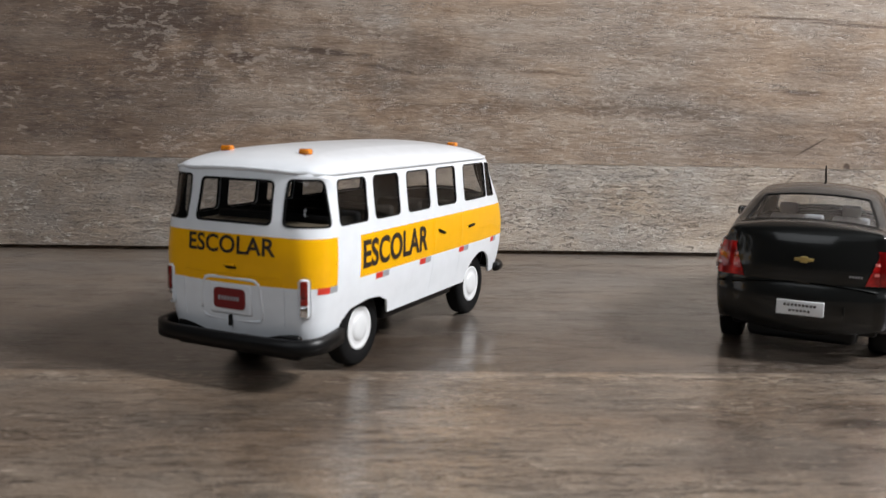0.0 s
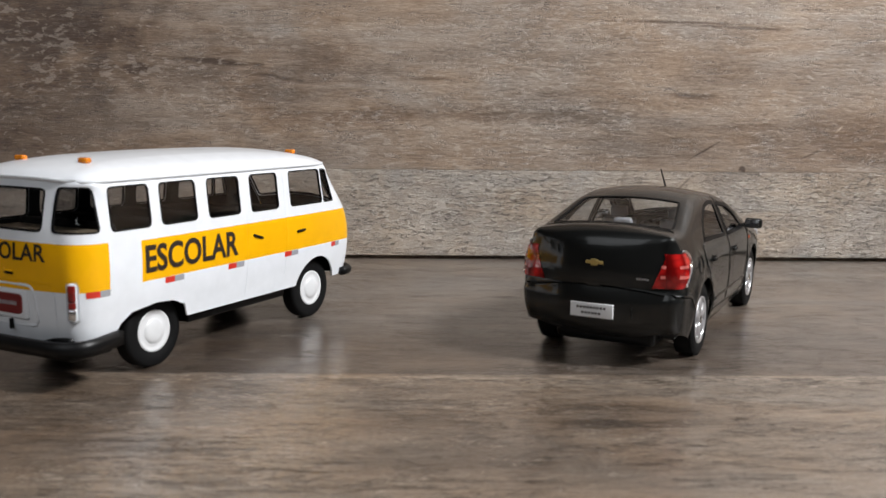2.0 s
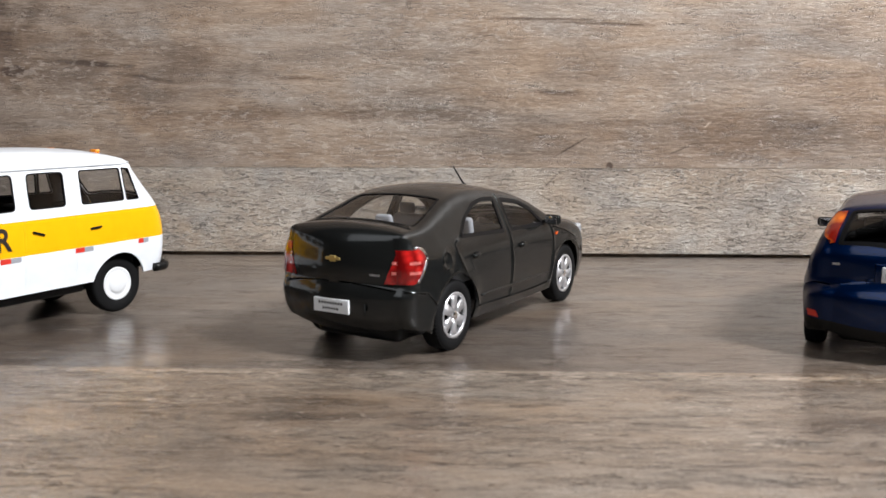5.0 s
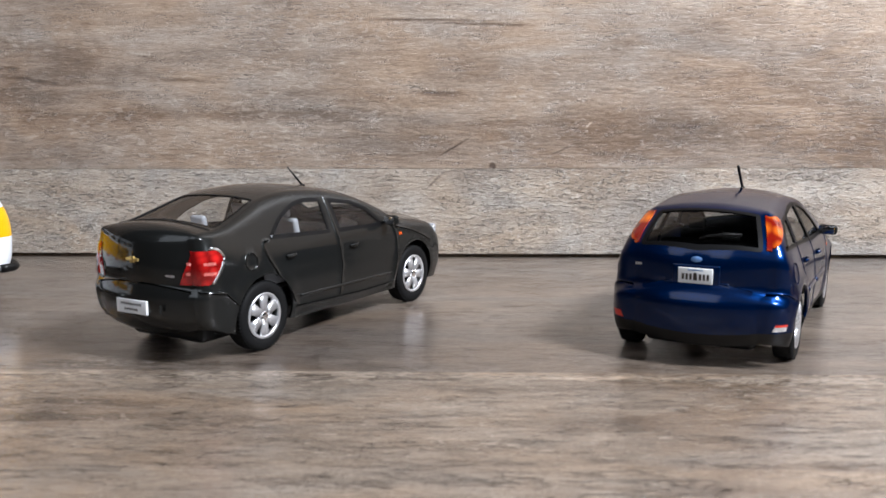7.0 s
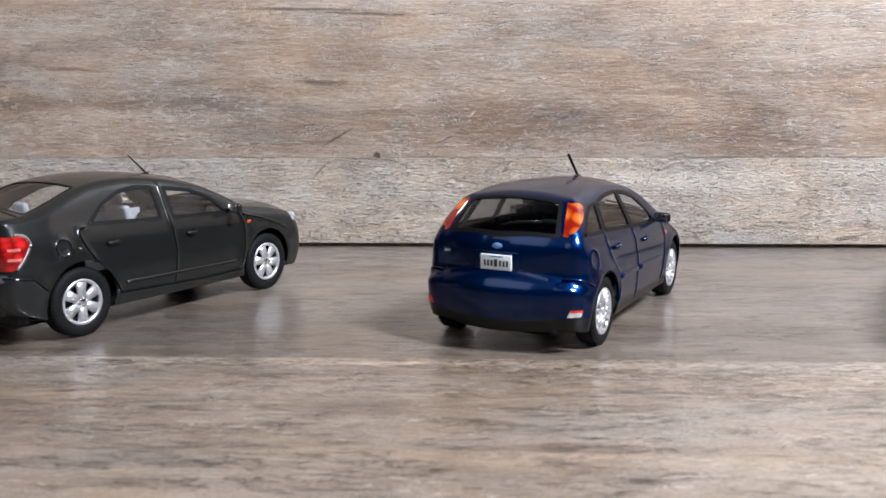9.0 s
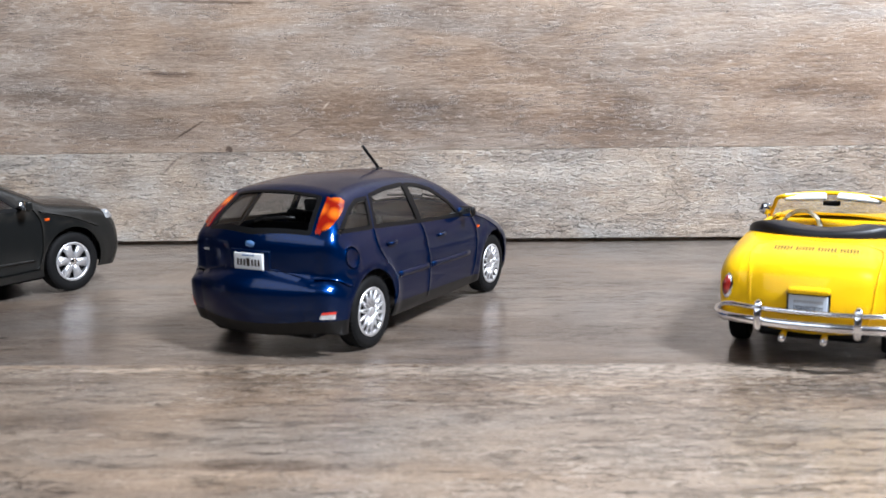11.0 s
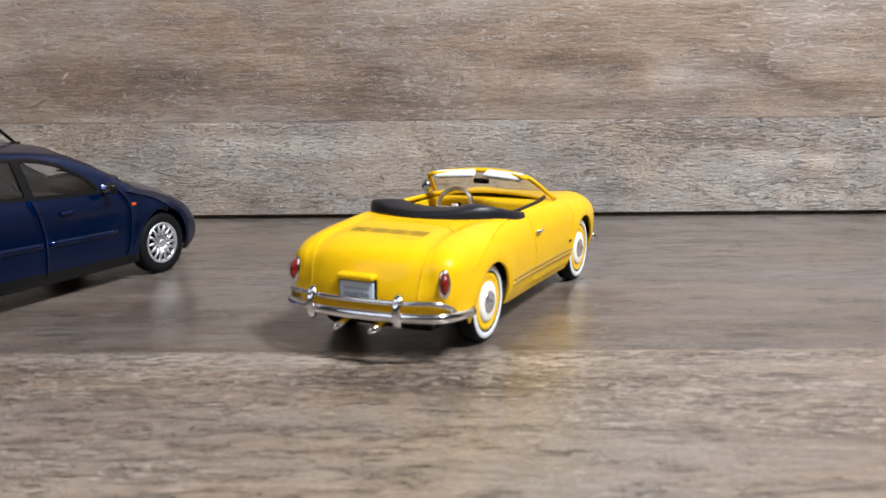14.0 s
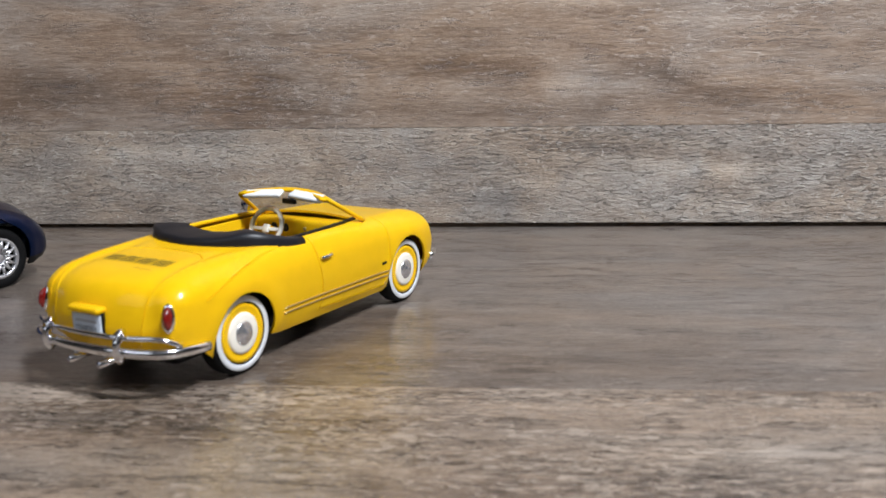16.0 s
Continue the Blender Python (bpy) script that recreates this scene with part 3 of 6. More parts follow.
class Shell:
    """A model car's skin: two flanks, given by their side view, and one strip that runs over the middle from tail to nose."""

    def __init__(self, sil, bottom, width, plan, radius, bulge, flare=()):
        self.line = spline(sil, 0.75)
        self.s = np.concatenate([[0], np.cumsum(np.linalg.norm(np.diff(self.line, axis=0), axis=1))])
        self.bottom = np.array(bottom, float)
        self.V, self.P = curve_of(width), curve_of(plan)
        # radius of the edge and bulge of the strip, both by place along the control points
        cs = self.place(np.array(sil, float))
        self.R = curve_of([(c, r) for c, r in zip(cs, radius)])
        self.B = curve_of([(c, b) for c, b in zip(cs, bulge)])
        self.flare = flare
        self.parts = {}
        self.valley = None
        t = np.gradient(self.line, axis=0)
        t /= np.linalg.norm(t, axis=1)[:, None]
        self.nrm = np.stack([-t[:, 1], t[:, 0]], 1)
        if self.nrm[len(t) // 2][1] < 0:
            self.nrm = -self.nrm

    def place(self, pts):
        d, at = to_line(pts, self.line)
        return np.interp(at, np.arange(len(self.s)), self.s)

    def base(self, y, z):
        x = self.V(z) * self.P(y)
        for fy, fz, fr, fh in self.flare:
            r = np.hypot(y - fy, z - fz)
            x = x + fh * np.exp(-((r - fr) / 1.5) ** 2) * (z > 3)
        return x

    def flank(self, p):
        """Half width at (y, z) of the side view."""
        p = np.atleast_2d(np.array(p, float))
        d, at = to_line(p, self.line)
        r = self.R(np.interp(at, np.arange(len(self.s)), self.s))
        k = np.clip(d / r, 0, 1)
        return self.base(p[:, 0], p[:, 1]) - r * (1 - np.sqrt(np.clip(1 - (1 - k) ** 2, 0, 1)))

    def on_flank(self, y, z, lift=0.0):
        x = float(self.flank([(y, z)])[0])
        return Vector((x + lift, y, z))

    def edge(self, s):
        y, z = np.interp(s, self.s, self.line[:, 0]), np.interp(s, self.s, self.line[:, 1])
        return y, z, self.base(y, z) - self.R(s)

    def over(self, x, s, lift=0.0):
        """Points of the strip at x and place s."""
        x, s = np.atleast_1d(np.asarray(x, float)), np.atleast_1d(np.asarray(s, float))
        y, z, e = self.edge(s)
        a = np.clip(x / e, -1, 1)
        ny, nz = np.interp(s, self.s, self.nrm[:, 0]), np.interp(s, self.s, self.nrm[:, 1])
        h = self.B(s) * (1 - a ** 2) + lift
        if self.valley:
            # a hollow along each side, between deck and wing
            a0, wd, dp, s0, s1 = self.valley
            k = np.clip(np.minimum(s - s0, s1 - s) / 6.0, 0, 1)
            h = h - dp * k * k * (3 - 2 * k) * np.exp(-((np.abs(a) - a0) / wd) ** 2)
        return np.stack([a * e, y + ny * h, z + nz * h], 1)

    def s_at_z(self, z, rear=True):
        k = np.arange(len(self.s))
        top = int(np.argmax(self.line[:, 1]))
        k = k[:top + 1] if rear else k[top:][::-1]
        return float(np.interp(z, self.line[k, 1], self.s[k]))

    def s_at_y(self, y):
        lo, hi = int(np.argmin(self.line[:, 0])), int(np.argmax(self.line[:, 0]))
        return float(np.interp(y, self.line[lo:hi + 1, 0], self.s[lo:hi + 1]))

    def _put(self, name, pos, nor, f):
        self.parts.setdefault(name, []).append((pos, nor, f))

    def build(self, side, strip, side_grooves=(), strip_grooves=(), depth=0.16, left=True):
        """side, strip: (name, outline) in order of rank; all else is 'body'."""
        out = np.vstack([self.line, self.bottom])
        lo, hi = out.min(0), out.max(0)
        gy, gz = np.meshgrid(np.arange(lo[0], hi[0], 1.3), np.arange(lo[1], hi[1], 1.3))
        gy[1::2] += 0.65
        seeds = np.stack([gy.ravel(), gz.ravel()], 1)
        d, _ = to_line(seeds, self.line)
        seeds = seeds[d > 0.8]
        rows = [seeds]
        rr = self.R(self.s)
        for k in (0.04, 0.14, 0.3, 0.5, 0.75):
            q = self.line - self.nrm * (rr * k)[:, None]
            dd, _ = to_line(q, self.line)
            rows.append(q[np.abs(dd - rr * k) < 0.06 * rr])
        v, f = mesh_domain(out, [p for _, p in side], side_grooves, np.vstack(rows))
        x = self.flank(v)
        sides = [(1, "")] + ([(-1, "_left")] if left else [])
        for sg, suffix in sides:
            pos = np.stack([x * sg, v[:, 0], v[:, 1]], 1)
            self._split(v, f if sg > 0 else f[:, ::-1], pos, side, side_grooves, depth, sg)
        # strip: domain of (16 * share of the half width, s)
        K = 16.0
        n = len(self.s)
        av = np.linspace(-1, 1, 25)
        out = [(K, t) for t in self.s] + [(K * a, self.s[-1]) for a in av[::-1][1:-1]] + [(-K, t) for t in self.s[::-1]] + [(K * a, self.s[0]) for a in av[1:-1]]
        ga, gs = np.meshgrid(np.linspace(-0.96, 0.96, 36) * K, np.arange(0.5, self.s[-1], 1.2))
        seeds = np.stack([ga.ravel(), gs.ravel()], 1)

        def dom(poly):
            q = np.array(poly, float)
            _, _, e = self.edge(q[:, 1])
            return np.stack([q[:, 0] / e * K, q[:, 1]], 1)

        strip = [(nm, dom(p)) for nm, p in strip]
        grooves = [(dom(g), w) for g, w in strip_grooves]
        v, f = mesh_domain(np.array(out), [p for _, p in strip], grooves, seeds)
        _, _, e = self.edge(v[:, 1])
        pos = self.over(v[:, 0] / K * e, v[:, 1])
        self._split(v, f, pos, strip, grooves, depth, 1)

    def _split(self, v, f, pos, feats, grooves, depth, sg):
        fn = np.cross(pos[f[:, 1]] - pos[f[:, 0]], pos[f[:, 2]] - pos[f[:, 0]])
        nor = np.zeros_like(pos)
        for k in range(3):
            np.add.at(nor, f[:, k], fn)
        nor /= np.linalg.norm(nor, axis=1)[:, None] + 1e-12
        for g, w in grooves:
            d, _ = to_line(v, np.array(g, float))
            k = d < w * 0.3
            pos[k] -= nor[k] * depth
            k = np.abs(d - w) < w * 0.2
            pos[k] += nor[k] * depth * 0.3
        cen = v[f].mean(1)
        left = np.ones(len(f), bool)
        for nm, poly in feats:
            hit = left & inside(cen, np.array(poly, float))
            left &= ~hit
            if hit.any():
                self._put(nm if sg > 0 else nm + "@left", pos, nor, f[hit])
        self._put("body", pos, nor, f[left])

    def take(self, names, lift=0.0):
        """The mesh of one region or several, moved out by lift."""
        b = bmesh.new()
        for nm in ([names] if isinstance(names, str) else names):
            for pos, nor, f in self.parts.get(nm, []):
                used = np.unique(f)
                p = pos[used] + nor[used] * lift
                vs = {int(u): b.verts.new(q) for u, q in zip(used, p)}
                for t in f:
                    try:
                        b.faces.new([vs[int(k)] for k in t])
                    except ValueError:
                        pass
        bmesh.ops.remove_doubles(b, verts=b.verts, dist=0.04)
        if names == "body":
            # drop slivers cut off between outlines
            seen, small = set(), []
            for f0 in list(b.faces):
                if f0 in seen:
                    continue
                isle, todo = [], [f0]
                seen.add(f0)
                while todo:
                    q = todo.pop()
                    isle.append(q)
                    for e in q.edges:
                        for k in e.link_faces:
                            if k not in seen:
                                seen.add(k)
                                todo.append(k)
                if len(isle) < 40:
                    small += isle
            bmesh.ops.delete(b, geom=small, context="FACES")
        return b

    def names(self, start):
        return [n for n in self.parts if n.split("#")[0] == start or n.split("@")[0].split("#")[0] == start]


def windows(kind, polys, rim=0.45):
    """A pane and its surround for each outline, panes first in rank."""
    a = [("%s#%d" % (kind, i), inset(p, rim)) for i, p in enumerate(polys)]
    b = [("%s_trim#%d" % (kind, i), p) for i, p in enumerate(polys)]
    return a + b


def lettering(text, height, width, weight=0.018):
    """Flat letters of the built-in font as points and faces, fitted to width and height."""
    c = bpy.data.curves.new("letters", "FONT")
    c.body, c.size, c.resolution_u, c.offset = text, 1.0, 4, weight
    o = bpy.data.objects.new("letters", c)
    scene.collection.objects.link(o)
    bpy.context.view_layer.update()
    me = bpy.data.meshes.new_from_object(o.evaluated_get(bpy.context.evaluated_depsgraph_get()))
    v = np.array([tuple(p.co) for p in me.vertices])
    f = [tuple(p.vertices) for p in me.polygons]
    bpy.data.objects.remove(o)
    bpy.data.curves.remove(c)
    bpy.data.meshes.remove(me)
    lo, hi = v.min(0), v.max(0)
    u = (v[:, 0] - lo[0]) / (hi[0] - lo[0]) * width
    w = (v[:, 1] - lo[1]) / (hi[1] - lo[1]) * height
    return u, w, f


def mesh_of(points, faces):
    b = bmesh.new()
    vs = [b.verts.new(p) for p in points]
    for f in faces:
        try:
            b.faces.new([vs[i] for i in f])
        except ValueError:
            pass
    return b


def wheels(root, places, r, width, xo, kind, label):
    """Four wheels, each a rim with its tyre and cap; built once, then set at each corner facing out."""
    tw = width
    q = {"steel": 0.57, "six": 0.65, "mesh": 0.67, "classic": 0.71}[kind]
    prof = [(r * q, -tw), (r * 0.86, -tw), (r * 0.97, -tw * 0.93), (r, -tw * 0.78), (r, -tw * 0.25), (r * 0.975, -tw * 0.08), (r * 0.9, 0.0), (r * 0.78, 0.05), (r * (q + 0.03), -0.12), (r * q, -0.35)]
    tyre = lathe(prof, 56)
    if kind in ("six", "mesh"):
        # tread blocks round the shoulder
        for k in range(56):
            a = 2 * math.pi * (k + 0.5) / 56
            blk = rbox(-tw * 0.22, -tw * 0.05, -0.14, 0.14, r * 0.98, r * 1.001, 0)
            blk.transform(Matrix.Rotation(a, 4, "X"))
            tyre = join(tyre, blk)
    rimr = {"steel": 0.58, "six": 0.66, "mesh": 0.68, "classic": 0.66}[kind]
    rims = {"steel": M_WHEELWHITE, "six": M_SILVER, "mesh": M_SILVER, "classic": M_YELLOW}
    pieces = []
    R = r * rimr
    if kind == "steel":
        rim = lathe([(0, 0.0), (R * 0.30, -0.02), (R * 0.40, -0.12), (R * 0.62, -0.16), (R * 0.70, -0.28), (R * 0.82, -0.30), (R * 0.90, -0.12), (R, -0.06), (R, -0.9), (0, -0.9)], 48)
        cap = lathe([(0, 0.42), (R * 0.25, 0.38), (R * 0.45, 0.24), (R * 0.58, 0.02), (R * 0.62, -0.2)], 40)
        pieces = [("hubcap", cap, M_WHEELWHITE, "white domed hubcap")]
    elif kind == "six":
        rim = lathe([(R * 0.86, -0.25), (R * 0.92, -0.05), (R, -0.02), (R, -1.4), (R * 0.86, -1.4)], 48, True)
        back = lathe([(0, -1.3), (R * 0.9, -1.3)], 40)
        spokes = []
        for k in range(6):
            a = 2 * math.pi * k / 6
            q = [(-0.17 * R, 0.12 * R), (0.17 * R, 0.12 * R), (0.20 * R, 0.5 * R), (0.27 * R, 0.92 * R), (-0.27 * R, 0.92 * R), (-0.20 * R, 0.5 * R)]
            pts = [(-0.02 if z < 0.3 * R else -0.22, y, z) for y, z in q] + [(-0.8, y, z) for y, z in q]
            n = len(q)
            b = mesh_of(pts, [tuple(range(n)), tuple(range(2 * n - 1, n - 1, -1))] + [(i, (i + 1) % n, n + (i + 1) % n, n + i) for i in range(n)])
            bmesh.ops.recalc_face_normals(b, faces=b.faces)
            b.transform(Matrix.Rotation(a, 4, "X"))
            spokes.append(b)
        pieces = [("spokes", join(*spokes), M_SILVER, "six flat silver spokes"), ("wheel_back", back, M_BLACK, ""),
                  ("hubcap", lathe([(0, 0.12), (R * 0.14, 0.10), (R * 0.2, -0.05), (R * 0.2, -0.3)], 24), M_CHROME, "")]
    elif kind == "mesh":
        rim = lathe([(R * 0.84, -0.45), (R * 0.9, -0.08), (R, -0.02), (R, -1.4), (R * 0.84, -1.4)], 48, True)
        back = lathe([(0, -1.2), (R * 0.9, -1.2)], 40)
        spokes = []
        for k in range(28):
            a = 2 * math.pi * (k // 2) / 14
            lean = 0.62 if k % 2 else -0.62
            b = rbox(-0.7, -0.12, -0.034 * R, 0.034 * R, 0.0, 0.72 * R, 0)
            b.transform(Matrix.Rotation(a, 4, "X") @ Matrix.Translation((0.03 * (k % 2), 0, 0.24 * R)) @ Matrix.Rotation(lean, 4, "X"))
            spokes.append(b)
        pieces = [("spokes", join(*spokes), M_SILVER, "lattice of thin silver spokes"), ("wheel_back", back, M_BLACK, ""),
                  ("hubcap", lathe([(0, 0.0), (R * 0.16, -0.03), (R * 0.2, -0.2), (R * 0.2, -0.5)], 24), M_SILVER, "")]
    else:
        R = r * 0.72
        rim = lathe([(R * 0.5, -0.15), (R * 0.8, -0.18), (R * 0.86, -0.05), (R * 0.98, 0.02), (R * 0.98, -1.2), (0, -1.2)], 48)
        wall = lathe([(r * 0.755, 0.08), (r * 0.775, 0.15), (r * 0.84, 0.13), (r * 0.895, 0.05), (r * 0.905, -0.1), (r * 0.755, -0.1)], 56, True)
        ring = lathe([(R * 0.36, 0.30), (R * 0.60, 0.26), (R * 0.68, 0.10), (R * 0.70, -0.2)], 44)
        cap = lathe([(0, 1.15), (R * 0.07, 1.13), (R * 0.15, 0.98), (R * 0.18, 0.82), (R * 0.22, 0.76), (R * 0.31, 0.66), (R * 0.38, 0.46), (R * 0.42, 0.22), (R * 0.43, 0.05)], 40)
        pieces = [("whitewall", wall, M_WHEELWHITE, "white tyre band"), ("wheel_ring", ring, M_CREAM, "cream wheel ring"), ("hubcap", cap, M_HUB, "domed chrome hubcap")]
    first = part("wheel", rim, rims[kind], root, label)
    kids = [part("tyre", tyre, M_RUBBER, first, "black rubber tyre")]
    kids += [part(n_, b_, m_, first, l_) for n_, b_, m_, l_ in pieces]
    first.matrix_basis = pose(places[0][0] * 0.001, places[0][1] * 0.001, places[0][2] * 0.001)
    for x, y, z in places[1:]:
        w = first.copy()
        scene.collection.objects.link(w)
        w.parent = root
        w.matrix_basis = pose(x * 0.001, y * 0.001, z * 0.001, random.uniform(0, 40), 0, 0 if x > 0 else 180)
        for c in kids:
            k = c.copy()
            scene.collection.objects.link(k)
            k.parent = w


def seat(root, x0, x1, y, z, h, material, name="seat", label="", head=True):
    """Cushion and leaning back of a seat in one moulded piece."""
    a = rbox(x0, x1, y, y + 7.5, z, z + 2.2, 0.7)
    b = rbox(x0, x1, -1.0, 1.0, 0, h, 0.8)
    b.transform(Matrix.Translation((0, y + 0.6, z + 1)) @ Matrix.Rotation(radians(12), 4, "X"))
    c = rbox((x0 + x1) / 2 - 2.2, (x0 + x1) / 2 + 2.2, -0.8, 0.8, h + 0.2, h + 3.0, 0.7)
    c.transform(Matrix.Translation((0, y + 0.6, z + 1)) @ Matrix.Rotation(radians(12), 4, "X"))
    if not head:
        c.clear()
    return part(name, join(a, b, c), material, root, label)


def bars(root, rows, y, tilt, material):
    """Unreadable writing: short dark bars on a plate; rows of (x0, x1, z0, z1)."""
    for x0, x1, z0, z1 in rows:
        part("letter_bar", rbox(x0, x1, y - 0.05, y, z0, z1), material, root, smooth=False)


def arch_line(cy, cz, r, zb, n=16):
    """A wheel arch, from its front foot over the top to its rear foot."""
    a = math.asin((zb - cz) / r)
    return [(cy + r * math.cos(a + (math.pi - 2 * a) * k / n), cz + r * math.sin(a + (math.pi - 2 * a) * k / n)) for k in range(n + 1)]


# ---- setting: table, back board, room ----
WALL_Y = 0.352


def board(name, x0, x1, y0, y1, z0, z1, material, parent=None, r=0.0006):
    b = rbox(x0, x1, y0, y1, z0, z1, r, 2)
    me = bpy.data.meshes.new(name)
    b.to_mesh(me)
    b.free()
    me.materials.append(material)
    ob = new(name, me)
    ob.parent = parent
    return ob


floor = tagged(board("table_top", -0.9, 1.3, -0.2, 0.40, -0.030, -0.0035, M_FLOOR), "brown weathered wood table top of laminate boards", "table top", kind="structure")
edges = [-0.2, -0.08, 0.045, 0.2025, 0.351]
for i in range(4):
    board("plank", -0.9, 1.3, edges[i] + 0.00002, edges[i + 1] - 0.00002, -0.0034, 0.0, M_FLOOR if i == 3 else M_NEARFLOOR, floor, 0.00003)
wall = tagged(board("back_board", -0.9, 1.3, WALL_Y + 0.004, WALL_Y + 0.022, -0.003, 0.46, M_WALL), "greyish brown weathered wood back board behind the cars", "back board", kind="structure")
levels = [0.0011, 0.0328, 0.135, 0.24, 0.35, 0.46]
for i in range(5):
    board("plank", -0.9, 1.3, WALL_Y, WALL_Y + 0.0038, levels[i] + 0.00004, levels[i + 1] - 0.00004, M_WALL if i else M_PALEBOARD, wall, 0.00012)

# Unseen room shell, added and kept dark to limit bounce and reflections.
for nm, a in (("wall_back", (-1.6, 2.4, 0.42, 0.50, -0.75, 1.75)), ("wall_left", (-1.68, -1.6, -2.0, 0.5, -0.75, 1.75)), ("wall_right", (2.4, 2.48, -2.0, 0.5, -0.75, 1.75)),
              ("wall_rear", (-1.6, 2.4, -2.08, -2.0, -0.75, 1.75)), ("ceiling", (-1.68, 2.48, -2.08, 0.5, 1.75, 1.83))):
    tagged(board(nm, *a, M_PLASTER, None, 0.002), "dark plaster of the added unseen room", "ceiling" if nm == "ceiling" else "wall", kind="structure")
tagged(board("floor", -1.68, 2.48, -2.08, 0.5, -0.83, -0.75, M_CARPET, None, 0.002), "brown floor of the added unseen room", "floor", kind="structure")


def at_car(x, y, heading):
    return pose(x, y, 0, 0, 0, heading - 90)


# ---- white school van ----
def build_van():
    root = thing("toy_van", at_car(0.00806, 0.21237, 61.53), "white die-cast toy school van with a yellow band", "toy van", "model cars in a row")
    sil = [(-18.2, 9.0), (-19.0, 12), (-19.3, 18), (-19.4, 24), (-19.1, 29), (-18.0, 34.5), (-16.9, 39.3), (-16.4, 40.6), (-13.0, 42.0), (-7, 43.2), (5, 43.75), (25, 43.9), (45, 43.5),
           (56, 42.4), (62.4, 40.6), (64.2, 38.6), (68.2, 33.5), (71.8, 28.6), (73.6, 24), (74.3, 19), (74.1, 12), (73.0, 9.3)]
    rad = [4.5, 5.0, 5.4, 5.6, 6.0, 6.0, 5.6, 4.4, 2.6, 2.2, 2.2, 2.2, 2.2, 2.2, 3.2, 4.4, 5, 5, 5, 5, 5, 5]
    bul = [1.0, 1.0, 1.1, 1.2, 1.2, 1.1, 1.0, 0.9, 0.8, 0.7, 0.7, 0.7, 0.7, 0.8, 1.0, 1.4, 2.0, 2.2, 2.2, 2.2, 2.0, 2.0]
    bottom = [(69, 9.9)] + arch_line(56.4, 7.8, 8.7, 9.9) + [(44, 9.9), (20, 9.9), (9.4, 9.9), (8.2, 12.9)] + [(7.2, 13.1), (4.8, 14.2), (0, 14.6), (-6.6, 13.8), (-9.2, 12.0), (-11.0, 9.4)]
    sh = Shell(sil, bottom, [(8, 16.9), (12, 17.6), (18, 18.6), (24, 18.95), (29, 18.8), (35, 18.2), (39.6, 17.7), (40.5, 17.2), (41.5, 15.8), (42.6, 13.8), (43.6, 11.6), (45, 10.4)],
               [(-21, 0.985), (-12, 1.0), (48, 1.0), (62, 0.985), (70, 0.96), (75, 0.925)], rad, bul)
    wz0, wz1 = 30.4, 39.15
    wins = [rounded([(a, wz0), (b, wz0), (b, wz1), (a, wz1)], 1.3) for a, b in ((-11.7, -1.1), (1.6, 12.2), (15.6, 26.2), (29.8, 40.1))]
    corner = rounded([(-30, wz0 + 0.1), (-14.0, wz0 + 0.1), (-14.2, wz1 + 0.1), (-30, wz1 + 0.1)], 1.2)
    front = rounded([(44.6, wz0), (58.2, wz0), (57.5, wz1), (44.6, wz1)], 1.0)
    quarter = rounded([(58.8, wz0), (63.2, wz0), (60.6, wz1 - 0.3), (58.1, wz1)], 0.5)
    band = [("stripe", [(-30, 19.4), (-12.6, 19.4), (-12.6, 28.6), (-30, 28.6)]), ("stripe", [(-4.4, 19.6), (90, 19.6), (90, 28.0), (-4.4, 28.0)])]
    roof = ("roof", [(-30, 40.45), (62.6, 40.45), (61.2, 60), (-30, 60)])
    s0, s1 = sh.s_at_z(19.4), sh.s_at_z(28.6)
    w0, w1 = sh.s_at_z(30.5), sh.s_at_z(38.7)
    rear = rounded([(-8.8, w0), (8.8, w0), (8.5, w1), (-8.5, w1)], 1.3)
    f0, f1 = sh.s_at_z(39.0, False), sh.s_at_z(29.6, False)
    screen = rounded([(-12.2, f0), (12.2, f0), (12.6, f1), (-12.6, f1)], 1.5)
    r0, r1 = sh.s_at_z(40.45), sh.s_at_z(40.45, False)
    b0, b1 = sh.s_at_z(28.0, False), sh.s_at_z(19.6, False)
    side_grooves = [(np.array([(28.0, 11.5), (28.0, 29.6)]), 0.16), (np.array([(42.4, 13.5), (42.3, 39.6)]), 0.16)]
    strip_grooves = [(np.array([(-11.6, sh.s_at_z(12.6)), (-11.6, sh.s_at_z(19)), (-11.0, sh.s_at_z(21)), (11.0, sh.s_at_z(21)), (11.6, sh.s_at_z(19)), (11.6, sh.s_at_z(12.6))]), 0.15)]
    cs0, cs1 = sh.s_at_z(wz0 + 0.1), sh.s_at_z(wz1 + 0.1)
    corners = [rounded([(10.9 * k, cs0), (40 * k, cs0), (40 * k, cs1), (10.9 * k, cs1)], 1.2) for k in (1, -1)]
    sh.build(windows("window", wins + [corner, front, quarter], 0.33) + [roof] + band,
             windows("rear_window", [rear]) + windows("corner", corners) + windows("windscreen", [screen]) + [("roof", [(-40, r0), (40, r0), (40, r1), (-40, r1)]), ("stripe", [(-40, s0), (40, s0), (40, s1), (-40, s1)]), ("stripe", [(-40, b0), (40, b0), (40, b1), (-40, b1)])],
             side_grooves, strip_grooves)
    body = part("body", sh.take("body"), M_WHITE, root, "glossy white van body", 0.5)
    part("roof", sh.take(["roof", "roof@left"], 0.28), M_WHITE, root, "raised white roof cap", 0.7)
    part("cabin_lining", sh.take(["body", "stripe", "stripe@left"], -0.62), M_INSIDE, root, "dark inner lining")
